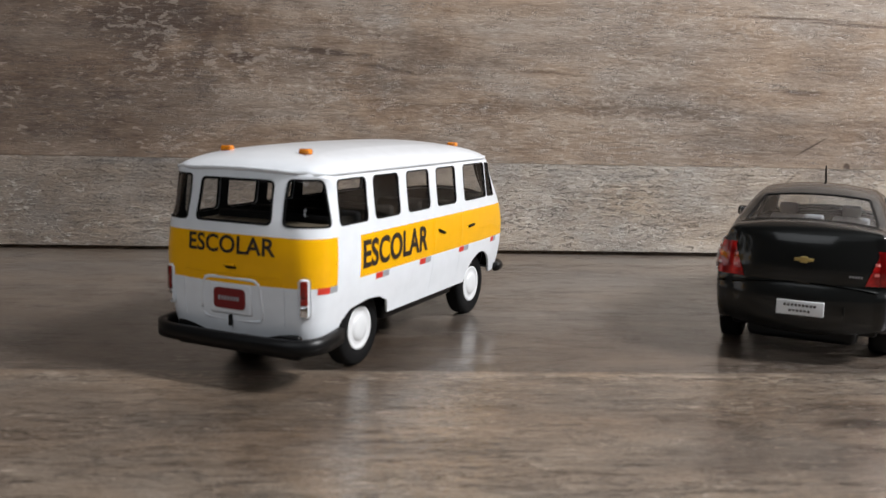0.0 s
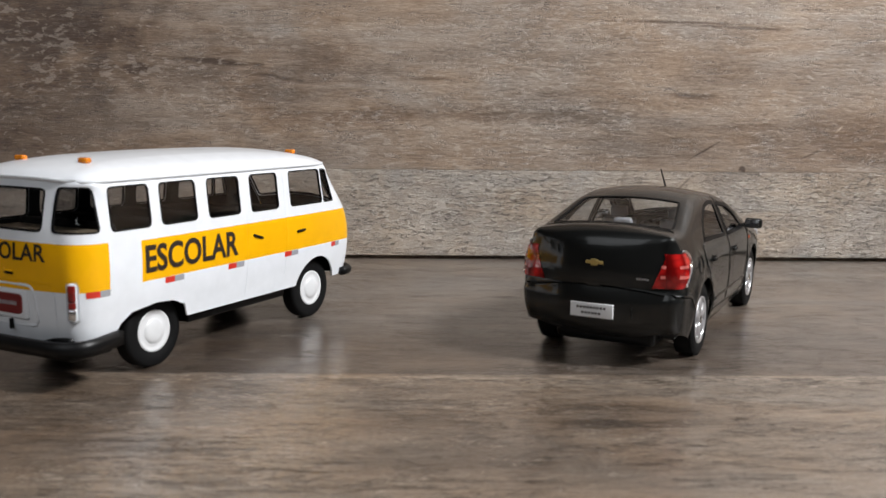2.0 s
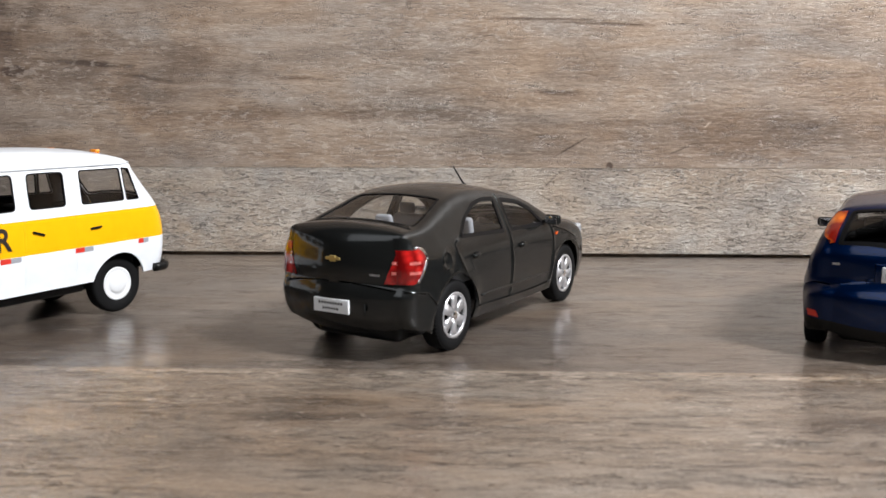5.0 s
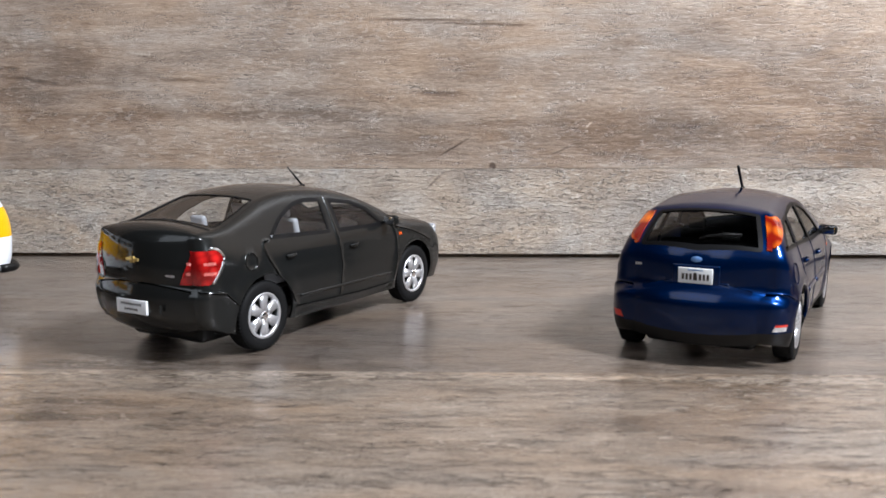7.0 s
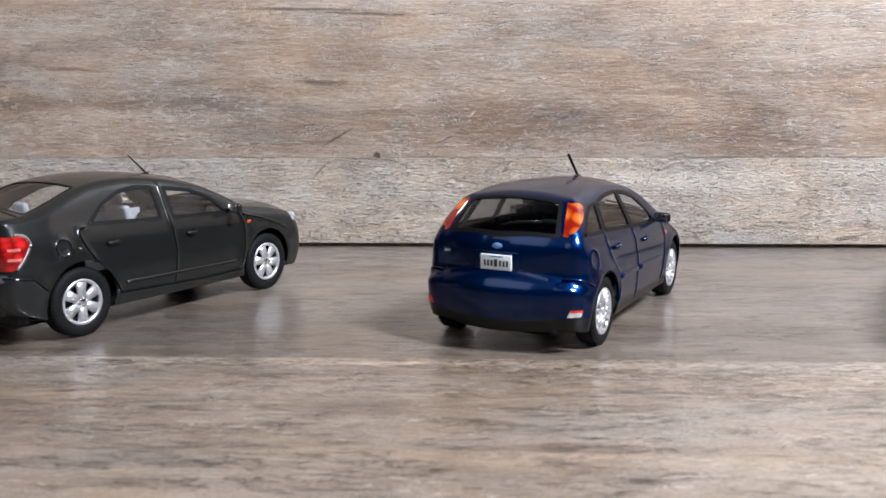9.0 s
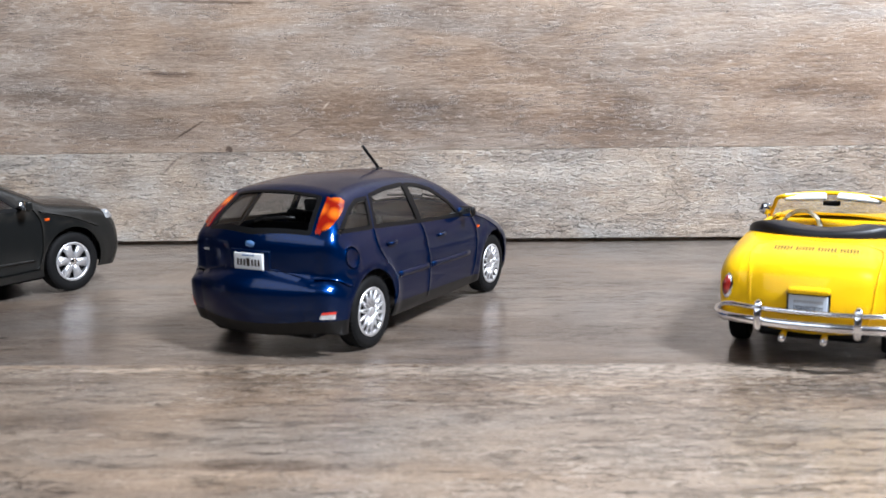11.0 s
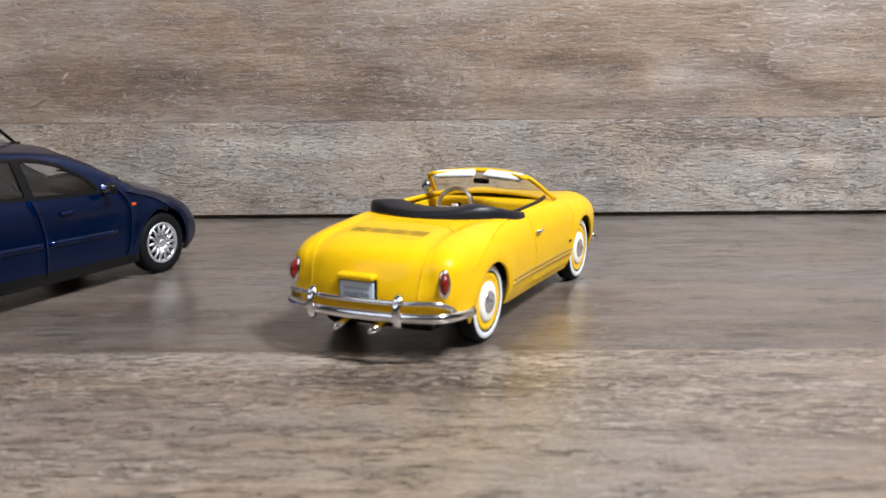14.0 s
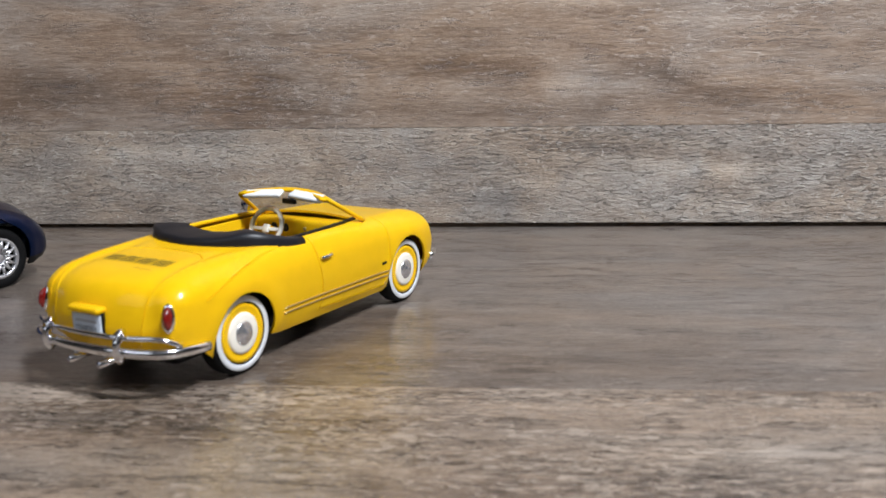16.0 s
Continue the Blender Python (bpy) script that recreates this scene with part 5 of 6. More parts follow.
# ---- blue hatchback ----
def build_hatchback():
    root = thing("toy_hatchback", at_car(0.24235, 0.22295, 64.09), "dark blue die-cast toy hatchback with orange tail lamps", "toy car", "model cars in a row")
    sil = [(-13.4, 5.6), (-14.6, 8.4), (-15.2, 11), (-15.2, 14), (-14.8, 15.1), (-13.6, 15.8), (-12.6, 16.5), (-12.4, 20), (-12.1, 23.4), (-10.9, 25.2), (-8.8, 27.6), (-5.8, 30.1), (-4.2, 31.4), (-3.2, 32.3), (0.4, 33.0), (10, 33.9), (20, 33.8), (28, 33.2), (36, 31.9),
           (43, 29.0), (50, 25.2), (55.5, 22.4), (61, 20.7), (67.8, 18.5), (73.2, 15.6), (76.9, 11.6), (77.2, 7), (75.4, 4.6)]
    rad = [4.4, 4.8, 5.0, 5.0, 5.0, 4.8, 4.6, 4.0, 2.8, 2.3, 2.0, 1.9, 1.8, 2.0, 2.4, 2.4, 2.2, 2.0, 1.8, 2, 2.6, 3.2, 3.6, 4, 4, 4, 3.6]
    bul = [2.4, 2.6, 2.8, 2.8, 2.8, 2.8, 2.8, 2.7, 2.6, 2.6, 2.2, 1.9, 1.7, 1.3, 1.1, 1.0, 1.1, 1.5, 2.0, 2.4, 2.4, 2.0, 2.2, 2.8, 3.2, 3.2, 2.8]
    bottom = [(70, 4.5)] + arch_line(60.2, 7.9, 8.8, 4.6) + [(49, 4.3), (30, 4.3), (11, 4.5)] + arch_line(0, 7.9, 8.8, 4.8) + [(-10, 4.9)]
    sh = Shell(sil, bottom, [(3.5, 17.8), (6, 18.8), (10, 19.4), (14, 19.6), (20, 19.1), (24, 17.8), (28, 15.9), (32, 13.8), (35.5, 12.2)],
               [(-17, 0.90), (-12, 0.965), (-4, 1.0), (50, 1.0), (61, 0.985), (69, 0.95), (77.5, 0.82)], rad, bul, ((0, 7.9, 9.6, 0.55), (60.2, 7.9, 9.6, 0.5)))
    quarter = rounded([(-9.2, 25.0), (3.4, 24.4), (6.4, 31.0), (1.4, 30.8), (-2.4, 29.2)], 0.6)
    rdoor = rounded([(4.0, 24.4), (22.7, 23.3), (22.6, 32.4), (14.5, 32.2), (7.2, 31.3)], 0.7)
    fdoor = rounded([(23.0, 23.2), (43.0, 22.3), (42.4, 23.4), (39.2, 26.8), (33.6, 30.2), (28.6, 31.6), (23.1, 32.3)], 0.8)
    w0, w1 = sh.s_at_z(24.5), sh.s_at_z(31.6)
    rear = rounded([(-13.0, w0), (0, w0 - 1.0), (13.0, w0), (10.8, w1), (-10.8, w1)], 1.0)
    f0, f1 = sh.s_at_y(36.5), sh.s_at_y(54.0)
    screen = rounded([(-11.6, f0), (11.6, f0), (13.6, f1), (-13.6, f1)], 1.4)
    # tall tail lamps beside the rear window
    lamp_side = rounded([(-20, 25.0), (-11.8, 25.0), (-10.4, 25.7), (-4.0, 29.3), (-2.3, 30.7), (-3.0, 31.4), (-20, 31.5)], 0.35)
    w2, w3 = sh.s_at_z(25.0), sh.s_at_z(31.5)
    lamp_r = [(13.5, w2), (40, w2), (40, w3), (11.7, w3)]
    lamp_l = [(-13.5, w2), (-40, w2), (-40, w3), (-11.7, w3)]
    bump = [("bumper_low", [(-40, -5), (40, -5), (40, sh.s_at_z(8.2)), (-40, sh.s_at_z(8.2))])]
    sills = [("sill", [(-30, 0), (80, 0), (80, 6.4), (52, 6.6), (7.8, 7.6), (-8, 8.2), (-30, 8.2)])]
    g = 0.25
    door_r = spline([(3.6, 24.2), (3.2, 21.5), (5.4, 17.5), (8.6, 14.0), (9.2, 10.0), (8.6, 7.8)], 1)
    gro = [(door_r, g), (np.array([(22.8, 23.1), (24.4, 15), (24.4, 7.2)]), g), (spline([(47.6, 21.9), (49.3, 19), (49.0, 12), (47.8, 7.0)], 1), g),
           (circle(-6.6, 20.0, 2.1, 20)[list(range(20)) + [0]], 0.2), (spline([(-14.2, 15.9), (-11.5, 16.2), (-8.6, 14.6)], 1), 0.18),
           (spline([(49.5, 21.9), (58, 19.2), (64, 15.6)], 1.5), 0.13)]
    strip_gro = [(np.array([(-11.5, sh.s_at_z(15.9)), (11.5, sh.s_at_z(15.9))]), 0.07)]
    sh.build(windows("window", [quarter, rdoor, fdoor], 0.85) + [("lamp", lamp_side)] + sills,
             windows("rear_window", [rear], 0.9) + windows("windscreen", [screen], 0.5) + [("lamp_strip_r", lamp_r), ("lamp_strip_l", lamp_l)] + bump, gro, strip_gro, 0.42)
    part("body", sh.take("body"), M_BLUE, root, "dark blue metallic car body", 0.5)
    part("skirt", sh.take(["sill", "sill@left", "bumper_low"]), M_BLACK, root, "black lower bumper and sill", 0.5)
    for nm in sh.names("window") + sh.names("rear_window") + sh.names("windscreen"):
        part("window", sh.take(nm, -0.18), M_GLASSREAR if "rear" in nm or "window#0" in nm else M_GLASSTINT, root, "tinted window pane")
    for nm in [n for n in sh.parts if "_trim" in n]:
        part("window_trim", sh.take(nm, 0.05), M_TRIM, root, "black window surround", 0.35)
    for sgn in (1, -1):
        pts = [Vector((sgn * p.x, p.y, p.z)) for z in np.linspace(23.3, 32.0, 8) for p in (sh.on_flank(21.8, z, 0.12), sh.on_flank(22.9, z, 0.16), sh.on_flank(24.0, z, 0.12))]
        part("pillar_cover", mesh_of(pts, [(3 * i + k, 3 * i + k + 1, 3 * i + k + 4, 3 * i + k + 3) for i in range(7) for k in (0, 1)]), M_TRIM, root, "black cover between the door windows", 0.2)
    for a, b in (("lamp", "lamp_strip_r"), ("lamp@left", "lamp_strip_l")):
        part("tail_lamp", sh.take([a, b], 0.22), M_AMBERTAIL, root, "tall orange and red tail lamp", 0.6)

    def tail(x, z, lift=0.0):
        return Vector(sh.over([x], [sh.s_at_z(z)], lift)[0])
    for sgn, m in ((1, M_CLEAR), (-1, M_REDPLASTIC)):
        for nm, z0, z1, lift, m_ in (("bumper_reflector", 8.7, 10.1, 0.14, m), ("reflector_edge", 9.7, 10.2, 0.2, M_REDPLASTIC)):
            ys = np.linspace(-14.1, -12.1, 6)
            pts = [Vector((sgn * p.x, p.y, p.z)) for y in ys for p in (sh.on_flank(y, z0, lift), sh.on_flank(y, z1, lift))]
            pad = part(nm, mesh_of(pts, [(2 * i, 2 * i + 2, 2 * i + 3, 2 * i + 1) for i in range(5)]), m_, root if lift < 0.2 else rf, "small bumper reflector" if lift < 0.2 else "")
            rf = pad
    # plate, badge, wiper
    y = float(tail(0, 19.4).y)
    part("plate_recess", rbox(-5.0, 5.0, y - 0.06, y + 0.6, 17.0, 21.8, 0.3), M_BLUE, root)
    plate = part("plate", rbox(-3.6, 3.6, y - 0.5, y + 0.1, 17.8, 21.1, 0.12), M_PLATE, root, "white plate with dark bars")
    bars(plate, [(-2.8 + 0.8 * k, -2.3 + 0.8 * k, 18.6, 19.9) for k in range(3)] + [(0.8 + 0.8 * k, 1.3 + 0.8 * k, 18.6, 19.9) for k in range(3)], y - 0.48, 0, M_INK)
    bars(plate, [(-0.4, 0.4, 18.5, 20.1)], y - 0.48, 0, M_INK)
    bars(plate, [(-1.6, 1.6, 20.55, 20.8)], y - 0.48, 0, M_BLUEBADGE)
    p = tail(0, 22.9)
    ov = lathe([(0, 0.2), (0.75, 0.16), (0.9, 0.0)], 24)
    ov.transform(Matrix.Translation((0, p.y - 0.05, 22.9)) @ Matrix.Rotation(radians(-90), 4, "Z") @ Matrix.Diagonal((1, 1.35, 0.75, 1)))
    part("badge", ov, M_BLUEBADGE, root, "blue oval badge")
    bars(root, [(-13.6 + 0.5 * k, -13.2 + 0.5 * k, 20.6, 21.1) for k in range(5)], float(tail(-12.4, 20.8).y) - 0.02, 0, M_SILVER)
    wp = [tail(x, z, 0.35) for x, z in ((0.0, 25.3), (2.0, 26.0), (5.0, 26.5), (8.4, 26.9))]
    part("rear_wiper", join(tube(wp, 0.22, 6), tube([p + Vector((0, 0, -0.25)) for p in wp[1:]], 0.16, 6)), M_BLACK, root, "black rear wiper")
    # handles, rubbing strips, repeater, mirrors
    for yy, z in ((8.8, 20.8), (31.0, 19.6)):
        p = sh.on_flank(yy, z)
        b = tube([p + Vector((0.05, -1.9, 0)), p + Vector((0.6, -1.2, 0.05)), p + Vector((0.65, 0.9, 0.1)), p + Vector((0.05, 1.7, 0.1))], 0.36, 8, 1.2)
        part("door_handle", b, M_BLUE, root, "blue door handle")
    for a, b in ((10.6, 23.6), (25.2, 45.0)):
        pts = [sh.on_flank(yy, 13.9 - 0.02 * yy, 0.1) for yy in np.linspace(a, b, 10)]
        part("rubbing_strip", tube(pts, 0.42, 8, 1.6), M_BLUE, root, "blue door rubbing strip")
    p = sh.on_flank(51.0, 18.9)
    part("side_repeater", rbox(p.x - 0.2, p.x + 0.2, 50.3, 51.7, 18.5, 19.2, 0.15), M_SIDEAMBER, root, "orange side repeater")
    for sgn in (1, -1):
        arm = tube([(16.6 * sgn, 43.4, 22.4), (18.6 * sgn, 43.4, 22.9)], 0.5, 8)
        cup = rbox(-2.3, 2.3, -0.9, 1.0, -1.25, 1.25, 0.8, 4)
        tr = Matrix.Translation((20.2 * sgn, 42.9, 23.6)) @ Matrix.Rotation(radians(-14 * sgn), 4, "Z")
        cup.transform(tr)
        mir = part("door_mirror", join(arm, cup), M_BLACK, root, "black door mirror")
        gl = rbox(-1.9, 1.9, -0.97, -0.8, -0.95, 0.95, 0.05)
        gl.transform(tr)
        part("mirror_glass", gl, M_CHROME, mir, "mirror glass")
        hl = rbox(-2.0, 2.0, -3.0, 2.4, -1.6, 1.6, 1.0, 4)
        hl.transform(Matrix.Translation((12.6 * sgn, 67.0, 15.2)) @ Matrix.Rotation(radians(40 * sgn), 4, "Z") @ Matrix.Rotation(radians(-28), 4, "X"))
        part("headlamp", hl, M_HEADLAMP, root, "clear headlamp")
    for x0, x1 in ((-9.0, 1.0), (1.5, 11.0)):
        pts = [Vector(sh.over([x], [sh.s_at_y(y)], 0.45)[0]) for x, y in ((x0, 52.6), ((x0 + x1) / 2, 53.4), (x1, 53.8))]
        part("front_wiper", tube(pts, 0.3, 6), M_BLACK, root, "black windscreen wiper")
    za = float(sh.over([0], [sh.s_at_y(34.0)])[0][2])
    part("aerial", join(tube([(0, 34.8, za + 0.1), (0, 27.8, za + 5.9)], 0.36, 8), rbox(-0.5, 0.5, 32.0, 36.0, za - 0.5, za + 0.3, 0.2)), M_BLACK, root, "thick black roof aerial")
    # inside
    # Set low as a light block: the table beneath stays dark.
    part("chassis", rbox(-12.0, 12.0, -10.5, 71, 3.0, 7.6, 1.6), M_BLACK, root, "black underside")
    part("cabin_floor", rbox(-15.2, 15.2, -11, 48, 12.0, 13.0, 0.2), M_INSIDE, root)
    part("parcel_shelf", rbox(-13.0, 13.0, -9.5, -1.0, 22.0, 22.8, 0.2), M_INSIDE, root)
    seat(root, -11.8, 11.8, 3.0, 12.6, 11.8, M_INSIDE, "rear_seat", "black rear bench")
    for x in (-11.2, 3.0):
        seat(root, x, x + 8.2, 19.0, 12.6, 12.0, M_INSIDE, "front_seat", "black front seat")
    part("dashboard", rbox(-14.5, 14.5, 38, 47, 13.0, 21.0, 1.2), M_INSIDE, root)
    wheels(root, [(19.2, 0, 7.6), (-19.4, 0, 7.6), (18.8, 60.2, 7.6), (-18.8, 60.2, 7.6)], 7.6, 4.6, 17, "mesh", "silver lattice wheel")
    part("wheel_well", rbox(-14.8, 14.8, -9.2, 9.2, 4.5, 16.8, 0.8), M_BLACK, root)
    part("wheel_well", rbox(-14.8, 14.8, 51, 69.0, 4.5, 15.0, 0.8), M_BLACK, root)
    return root


# ---- yellow convertible ----
def build_convertible():
    root = thing("toy_convertible", at_car(0.35081, 0.21516, 64.79), "bright yellow die-cast toy convertible with chrome bumpers and folded black top", "toy car", "model cars in a row")
    sil = [(-14.9, 7.8), (-16.7, 9.6), (-17.3, 12), (-17.0, 14.6), (-16.2, 17.7), (-13.4, 19.9), (-8, 21.1), (-2, 21.6), (5, 21.8), (12, 21.8), (22, 21.8), (32, 21.6), (40, 21.5), (48, 21.0), (56, 20.8), (62.5, 20.3), (67.6, 18.8), (70.8, 16.2), (72.2, 12.8), (71.8, 9.2), (69.8, 6.8)]
    rad = [2.4, 3.0, 3.2, 3.2, 3.2, 3.4, 3.6, 3.4, 2.6, 1.6, 1.5, 1.8, 3.0, 3.8, 4.4, 4.8, 4.8, 4.8, 4.6, 4.2, 3.4]
    bul = [2.0, 2.4, 2.6, 2.2, 1.5, 0.6, 0.1, -0.1, 0.2, 0.4, 0.4, 0.8, 1.0, 0.2, -0.5, -0.5, 0.2, 1.4, 2.4, 2.8, 2.2]
    bottom = [(67.5, 6.7)] + arch_line(55.4, 7.4, 8.3, 5.4) + [(46, 4.7), (28, 4.6), (10.5, 4.9)] + arch_line(0, 7.3, 8.0, 5.3) + [(-10.5, 7.4)]
    sh = Shell(sil, bottom, [(4, 15.2), (7, 16.6), (10, 17.3), (13, 17.6), (16, 17.6), (19, 17.0), (21.5, 15.7), (24, 14.0)],
               [(-18, 0.90), (-12, 0.975), (-4, 1.0), (8, 1.0), (20, 0.99), (46, 1.0), (58, 0.985), (66, 0.945), (72, 0.83)], rad, bul, ((0, 7.4, 9.4, 0.35), (55.4, 7.4, 9.2, 0.35)))
    so, s1 = sh.s_at_y(8.5), sh.s_at_y(41.5)
    sh.valley = (0.85, 0.14, 0.36, sh.s_at_z(12.5), sh.s_at_y(6.0))
    opening = ("opening", rounded([(-40, so), (40, so), (40, s1), (-40, s1)], 0.1))
    g = 0.16
    lid = spline([(-11.3, sh.s_at_y(-5)), (-11.8, sh.s_at_y(-11)), (-11.0, sh.s_at_z(16)), (-10.4, sh.s_at_z(11.0)), (-9.4, sh.s_at_z(9.6)), (9.4, sh.s_at_z(9.6)), (10.4, sh.s_at_z(11.0)), (11.0, sh.s_at_z(16)), (11.8, sh.s_at_y(-11)), (11.3, sh.s_at_y(-5)), (8.6, sh.s_at_y(-1.5)), (-8.6, sh.s_at_y(-1.5)), (-11.3, sh.s_at_y(-5))], 1)
    gro = [(spline([(20.5, 21.4), (21.4, 17), (22.6, 12), (22.4, 6.6)], 1), g), (np.array([(22.4, 6.6), (45.4, 6.2)]), g), (np.array([(45.4, 6.2), (46.8, 10), (46.6, 21)]), g),
           (spline([(14.0, 21.4), (6.0, 20.6), (-3.0, 18.6), (-9.5, 16.2)], 1.5), 0.13)]
    # cooling slots in four groups on the lid
    vents = []
    sv0, sv1 = sh.s_at_y(-9.7), sh.s_at_y(-6.2)
    for k in range(4):
        x0 = -7.9 + k * 4.0
        vents.append(("vent", rounded([(x0, sv0), (x0 + 3.72, sv0), (x0 + 3.72, sv1), (x0 + 0.2, sv1)], 0.4)))
    sh.build([], [opening] + vents, gro, [(lid, 0.13)], 0.2)
    part("body", sh.take("body"), M_YELLOW, root, "glossy bright yellow car body", 0.5)
    for nm in sh.names("vent"):
        part("vent_grille", sh.take(nm, 0.02), M_TAN, root, "dull olive vent")
    for k in range(4):
        for j in range(6):
            x0 = -7.65 + k * 4.0 + j * 0.58
            pts = [Vector(sh.over([x], [t], 0.05)[0]) for x in (x0, x0 + 0.3) for t in np.linspace(sv0 + 0.35, sv1 - 0.35, 4)]
            part("slot", mesh_of(pts, [(i, i + 4, i + 5, i + 1) for i in range(3)]), M_SLOT, root, smooth=False)

    def tail(x, z, lift=0.0):
        return Vector(sh.over([x], [sh.s_at_z(z)], lift)[0])
    # folded top: a flat padded cover round the back of the cockpit, peaked at its corners
    rings, b = [], bmesh.new()
    us = [((15.0 * math.cos(a)), 21.2 - 17.2 * abs(math.sin(a)) ** 0.55) for a in np.linspace(0.02, math.pi - 0.02, 41)]
    us = np.array(us)
    dd = np.gradient(us, axis=0)
    dd /= np.linalg.norm(dd, axis=1)[:, None]
    for k, (q, d) in enumerate(zip(us, dd)):
        c = abs(k - 20) / 20
        h = 0.25 + 2.0 * (1 - c ** 5) - 0.5 * max(0, 1 - c * 2.2)
        h += 0.7 * math.exp(-((c - 0.6) / 0.2) ** 2)
        w = 1.4 + 7.0 * (1 - c ** 2.2)
        nx, ny = d[1], -d[0]
        if nx * q[0] + ny * (q[1] - 21) < 0:
            nx, ny = -nx, -ny
        z = 21.5
        sec = [(1.0, -2.2), (1.15, -0.5), (0.95, 0.55 * h), (0.75, 0.86 * h), (0.25, 0.99 * h), (-0.4 * w, h), (-0.8 * w, 0.92 * h), (-w, 0.6 * h), (-w - 0.4, -2.0)]
        rings.append([b.verts.new((q[0] + nx * o, q[1] + ny * o, z + u)) for o, u in sec])
    for r0, r1 in zip(rings, rings[1:]):
        for i in range(len(sec) - 1):
            b.faces.new((r0[i], r0[i + 1], r1[i + 1], r1[i]))
    b.faces.new(rings[0])
    b.faces.new(rings[-1][::-1])
    bmesh.ops.recalc_face_normals(b, faces=b.faces)
    part("folded_top", b, M_CLOTH, root, "folded black soft top cover")
    # cockpit
    part("cockpit_tub", rbox(-13.4, 13.4, 6, 41, 9.0, 10.0, 0.3), M_INSIDE, root)
    for sgn in (1, -1):
        part("door_card", rbox(min(12.9 * sgn, 13.6 * sgn), max(12.9 * sgn, 13.6 * sgn), 12, 41, 10, 20.8, 0.2), M_YELLOW if sgn < 0 else M_INSIDE, root)
        pts = [sh.on_flank(y, 21.3, -1.2) for y in np.linspace(12, 41, 10)]
        part("door_capping", tube([Vector((sgn * p.x, p.y, p.z + 0.35)) for p in pts], 0.5, 8), M_BLACK if sgn > 0 else M_YELLOW, root, "door capping")
        seat(root, -11.0 if sgn < 0 else 2.5, -2.5 if sgn < 0 else 11.0, 14.5, 10.0, 9.0, M_INSIDE, "seat", "black seat")
    part("dashboard", rbox(-13.2, 13.2, 38.3, 43, 15.5, 20.9, 1.1), M_YELLOW, root, "yellow dashboard")
    for x in (-7.6, -4.4, 1.0, 4.0, 7.0):
        dl = lathe([(0, 0.15), (0.7, 0.1), (0.95, 0.0), (0.95, -0.2)], 20)
        dl.transform(Matrix.Translation((x, 38.25, 18.8)) @ Matrix.Rotation(radians(-90), 4, "Z") @ Matrix.Diagonal((1, 1 if x < 0 else 0.5, 1 if x < 0 else 0.5, 1)))
        part("dial", dl, M_BLACK if x < 0 else M_GOLD, root)
    # steering wheel
    ring = [(4.2 * math.cos(2 * math.pi * k / 28), 0, 4.2 * math.sin(2 * math.pi * k / 28)) for k in range(29)]
    sw = tube(ring, 0.55, 8, caps=False)
    sp = join(rbox(-4.1, 4.1, -0.25, 0.25, -0.9, -0.1, 0.2), rbox(-0.9, 0.9, -0.4, 0.4, -1.4, 0.6, 0.4))
    sw = join(sw, sp)
    tr = Matrix.Translation((-6.9, 34.8, 19.4)) @ Matrix.Rotation(radians(-24), 4, "X")
    sw.transform(tr)
    part("steering_wheel", sw, M_CREAM, root, "cream steering wheel")
    part("steering_column", tube([(-6.9, 34.8, 19.4), (-6.9, 38.8, 17.8)], 0.5, 8), M_YELLOW, root)
    # windscreen: surround, glass, visors, mirror
    def scr(x, v):
        """Point of the curved screen: v from the cowl (0) to the header (1)."""
        w = 14.8 - 2.5 * v
        y = 46.8 - 9.8 * v - (x / 14.6) ** 2 * (5.6 - 1.0 * v)
        z = 21.4 + 6.3 * v - (x / 14.6) ** 2 * 0.9 * v
        return Vector((x * w / 14.6, y, z))
    left = [scr(-14.6, v) for v in np.linspace(0, 0.93, 9)]
    top = [scr(x, 1.0) for x in np.linspace(-13.4, 13.4, 21)]
    frame_path = left + top + [Vector((-p.x, p.y, p.z)) for p in left[::-1]]
    part("windscreen_frame", tube(spline([tuple(p) for p in frame_path], 1.2), 0.5, 10, 1.0), M_YELLOW, root, "yellow windscreen frame")
    header = [scr(x, 0.985) for x in np.linspace(-13.9, 13.9, 25)]
    part("windscreen_header", sweep([tuple(p) for p in header], [(-0.6, -0.1), (-0.3, -0.45), (1.5, -0.25), (1.9, 0.1), (1.5, 0.42), (-0.2, 0.35)]), M_YELLOW, root, "yellow windscreen header")
    vs, xs = np.linspace(0, 1, 7), np.linspace(-14.6, 14.6, 17)
    part("windscreen", mesh_of([scr(x, v) for v in vs for x in xs], [(j * 17 + i, j * 17 + i + 1, (j + 1) * 17 + i + 1, (j + 1) * 17 + i) for j in range(6) for i in range(16)]), M_GLASS, root, "clear windscreen")
    for x0, x1 in ((-12.0, -2.6), (1.6, 11.4)):
        mid = scr((x0 + x1) / 2, 0.93)
        vis = rbox(-(x1 - x0) / 2, (x1 - x0) / 2, -1.3, 1.3, -0.5, 0.5, 0.45, 3)
        vis.transform(Matrix.Translation(mid + Vector((0, -2.9, -0.1))) @ Matrix.Rotation(radians(-10 if x0 > 0 else 10), 4, "Z") @ Matrix.Rotation(radians(24), 4, "X") @ Matrix.Rotation(radians(3 if x0 > 0 else -3), 4, "Y"))
        part("sun_visor", vis, M_VISOR, root, "flat white sun visor")
    part("rear_mirror", rbox(-2.4, 1.4, 35.0, 35.7, 24.8, 26.0, 0.3), M_BLACK, root, "black inside mirror")
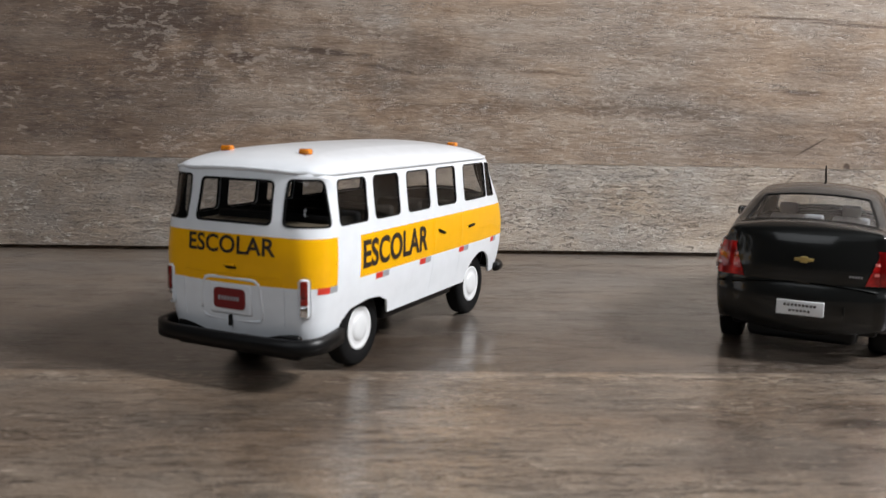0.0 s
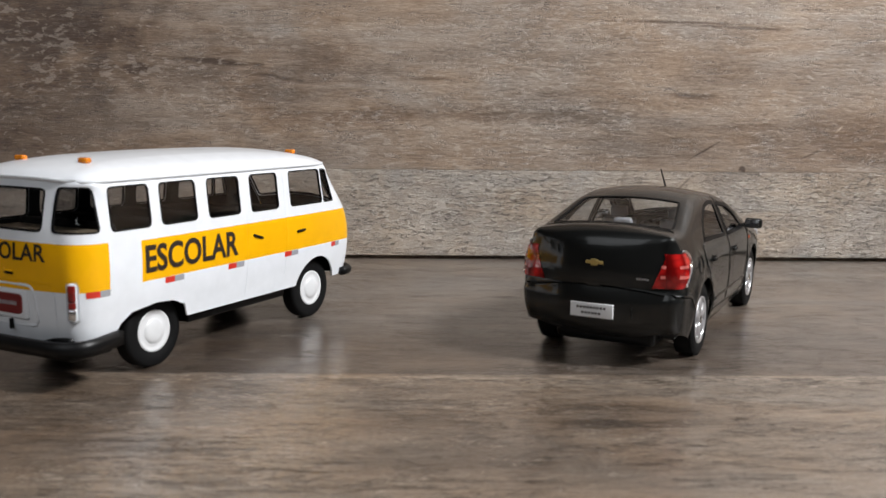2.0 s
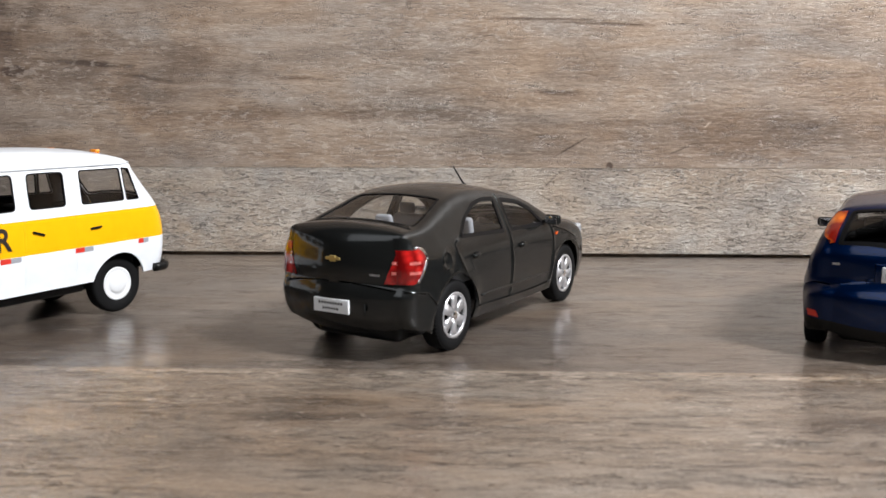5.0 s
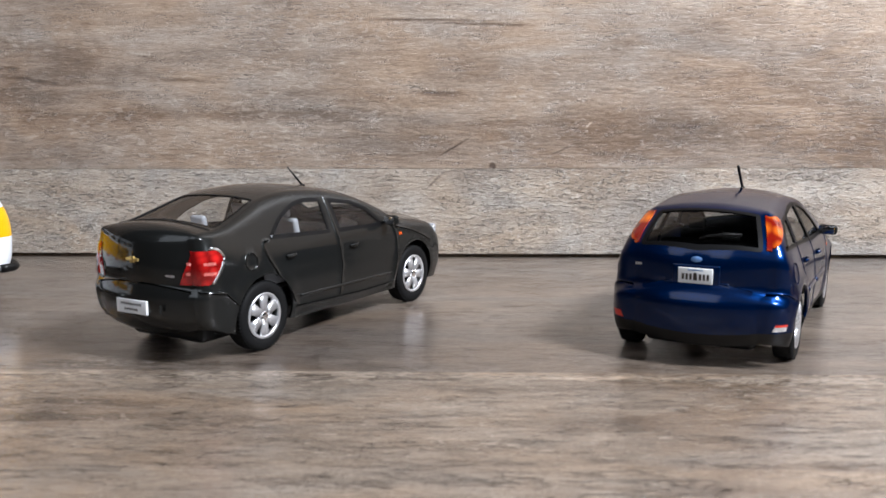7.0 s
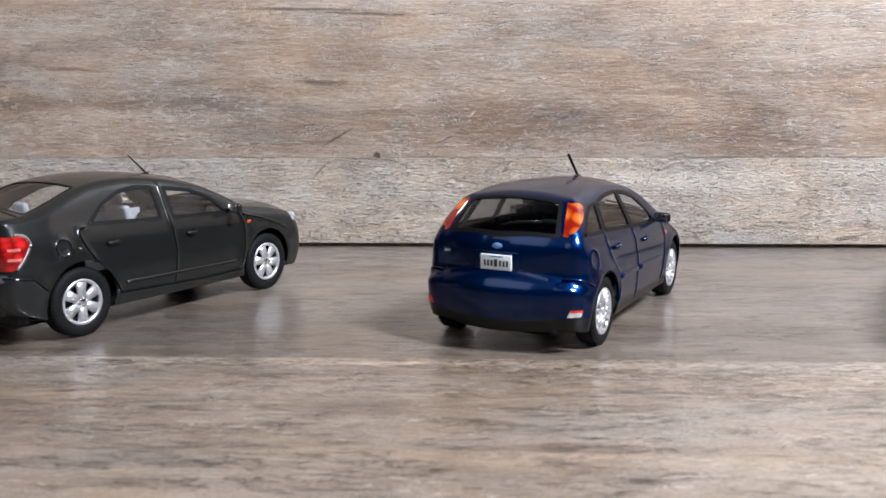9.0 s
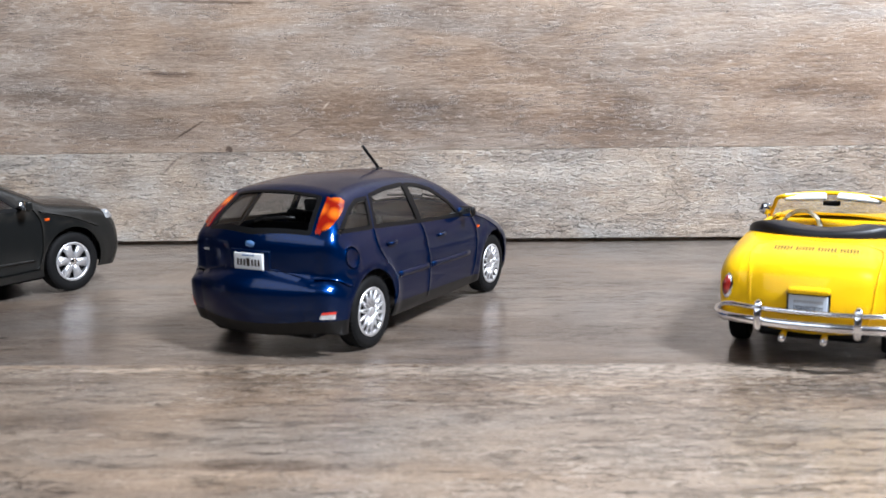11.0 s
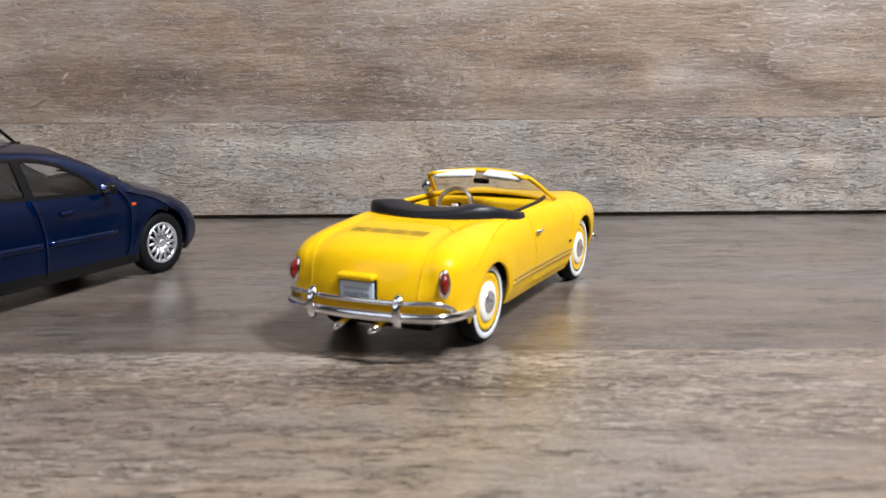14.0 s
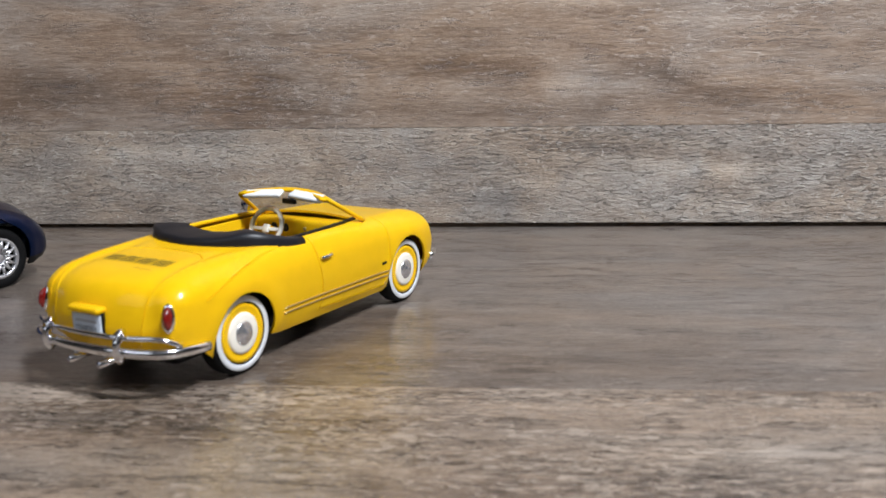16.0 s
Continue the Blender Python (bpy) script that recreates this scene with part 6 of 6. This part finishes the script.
    # tail lamps
    for sgn in (1, -1):
        rot = Matrix.Translation((15.0 * sgn, -16.2, 14.5)) @ Matrix.Rotation(radians(28 * sgn), 4, "Z") @ Matrix.Rotation(radians(-12), 4, "X")
        hb = lathe([(0, 0.55), (1.35, 0.45), (1.6, 0.1), (1.65, -0.8)], 24)
        hb.transform(rot @ Matrix.Rotation(radians(-90), 4, "Z") @ Matrix.Diagonal((1, 0.72, 1.6, 1)))
        lamp = part("tail_lamp", hb, M_CHROME, root, "chrome tail lamp bezel")
        lb = lathe([(0, 1.5), (0.7, 1.3), (1.15, 0.75), (1.3, 0.3)], 24)
        lb.transform(rot @ Matrix.Rotation(radians(-90), 4, "Z") @ Matrix.Diagonal((1, 0.68, 1.55, 1)))
        part("lens", lb, M_REDDARK, lamp, "dark red almond lens")
    # chrome bumpers: two rails, two upright overriders
    for z, rr_ in ((11.3, 0.48), (8.9, 0.72)):
        off = 0.0 if z > 10 else 0.5
        q = [(-17.6, -10.0, z - 0.4), (-17.2, -14.0, z - 0.2), (-15.2, -17.6 - off, z), (-8.8, -20.2 - off, z + 0.1), (0, -21.0 - off, z + 0.1)]
        if z > 10:
            q = [(-16.6, -15.4, 9.6), (-16.0, -16.6, 10.6), (-14.6, -18.0, z), (-8.8, -20.2, z + 0.1), (0, -21.0, z + 0.1)]
        q = spline(q + [(-x, y, zz) for x, y, zz in q[::-1][1:]], 1.0)
        part("bumper_rail", tube(q, rr_, 10, 1.25 if z < 10 else 1.0), M_CHROME, root, "chrome rear bumper rail")
    for x in (-8.6, 8.6):
        ovr = tube(spline([(x, -21.0, 7.6), (x, -21.7, 8.6), (x, -21.7, 10.6), (x, -21.1, 12.3), (x, -20.2, 12.5)], 0.6), 0.72, 10)
        part("overrider", ovr, M_CHROME, root, "upright chrome overrider")
    q = [(-16.4, 66.5, 8.6), (-14.6, 71.4, 8.6), (-7, 74.4, 8.6), (0, 75.4, 8.6)]
    q = spline(q + [(-x, y, zz) for x, y, zz in q[::-1][1:]], 1.0)
    part("front_bumper", tube(q, 0.8, 10, 1.2), M_CHROME, root, "chrome front bumper")
    for x in (-4.2, 3.0):
        part("exhaust_pipe", tube([(x, -14.0, 6.2), (x, -21.0, 6.0)], 0.62, 12), M_CHROME, root, "thin chrome exhaust pipe")
    y = float(tail(0, 13.0).y)
    plate = part("plate", rbox(-3.4, 3.4, y - 0.5, y + 0.4, 11.0, 14.4, 0.12), M_PLATEGREY, root, "pale grey plate")
    bars(plate, [(-2.5 + 0.52 * k, -2.1 + 0.52 * k, 13.0, 13.5) for k in range(10)], y - 0.48, 0, M_GREYPRINT)
    u, w, f = lettering("COLLECTION", 0.75, 5.0)
    part("lettering", mesh_of([(a - 2.5, y - 0.54, 11.7 + b) for a, b in zip(u, w)], f), M_INK, plate, "dark letters COLLECTION", smooth=False)
    part("plate_surround", rbox(-3.8, 3.8, y - 0.2, y + 0.4, 10.7, 14.9, 0.15), M_BLACK, root)
    part("plate_lamp", rbox(-3.7, 3.7, y - 1.3, y + 1.0, 14.7, 15.9, 0.55, 4), M_YELLOW, root, "yellow hood over the plate")
    sc = [Vector(sh.over([x], [sh.s_at_y(yy)], 0.05)[0]) for x, yy in spline([(2.8, -11.6), (4.0, -11.3), (4.2, -11.7), (5.6, -11.3), (7.0, -11.5)], 0.4)]
    part("script_badge", tube(sc, 0.05, 5), M_GOLD, root, "thin script badge")
    # side strips, handle, badge
    for z in (9.9, 8.9):
        pts = [sh.on_flank(yy, z - 0.012 * yy, 0.06) for yy in np.linspace(10.4, 47.0, 26)]
        part("side_strip", tube(pts, 0.17, 6), M_GOLD, root, "thin gold side strip")
    p = sh.on_flank(24.0, 17.2)
    part("door_handle", tube([p + Vector((0, -1.8, -0.1)), p + Vector((0.6, -1.4, 0)), p + Vector((0.6, 1.2, 0.1)), p + Vector((0, 1.6, 0.1))], 0.3, 8), M_CHROME, root, "chrome door handle")
    p = sh.on_flank(44.8, 11.4)
    part("side_badge", rbox(p.x - 0.1, p.x + 0.15, 44.0, 45.6, 11.1, 11.7, 0.1), M_BLACK, root)
    mm = tube([(-15.2, 39.0, 21.0), (-15.6, 38.6, 22.4)], 0.25, 8)
    cup = lathe([(0, -0.5), (1.1, -0.4), (1.5, 0.1), (1.4, 0.4), (0, 0.4)], 20)
    cup.transform(Matrix.Translation((-15.6, 38.6, 23.2)) @ Matrix.Rotation(radians(-90), 4, "Z"))
    part("door_mirror", join(mm, cup), M_CHROME, root, "round chrome door mirror")
    # Plain low box that blocks light from reaching under the car.
    part("chassis", rbox(-10.5, 10.5, -11.0, 67, 3.6, 7.6, 1.6), M_BLACK, root, "black underside")
    wheels(root, [(16.2, 0, 7.65), (-16.2, 0, 7.65), (16.2, 55.4, 7.65), (-16.2, 55.4, 7.65)], 7.65, 3.8, 16, "classic", "yellow wheel in a white-walled tyre")
    part("wheel_well", rbox(-13.0, 13.0, -8.6, 8.6, 5, 15.0, 0.8), M_BLACK, root)
    part("wheel_well", rbox(-13.0, 13.0, 46.8, 64 - 2, 5, 14.4, 0.8), M_BLACK, root)
    return root


build_van()
build_saloon()
build_hatchback()
build_convertible()
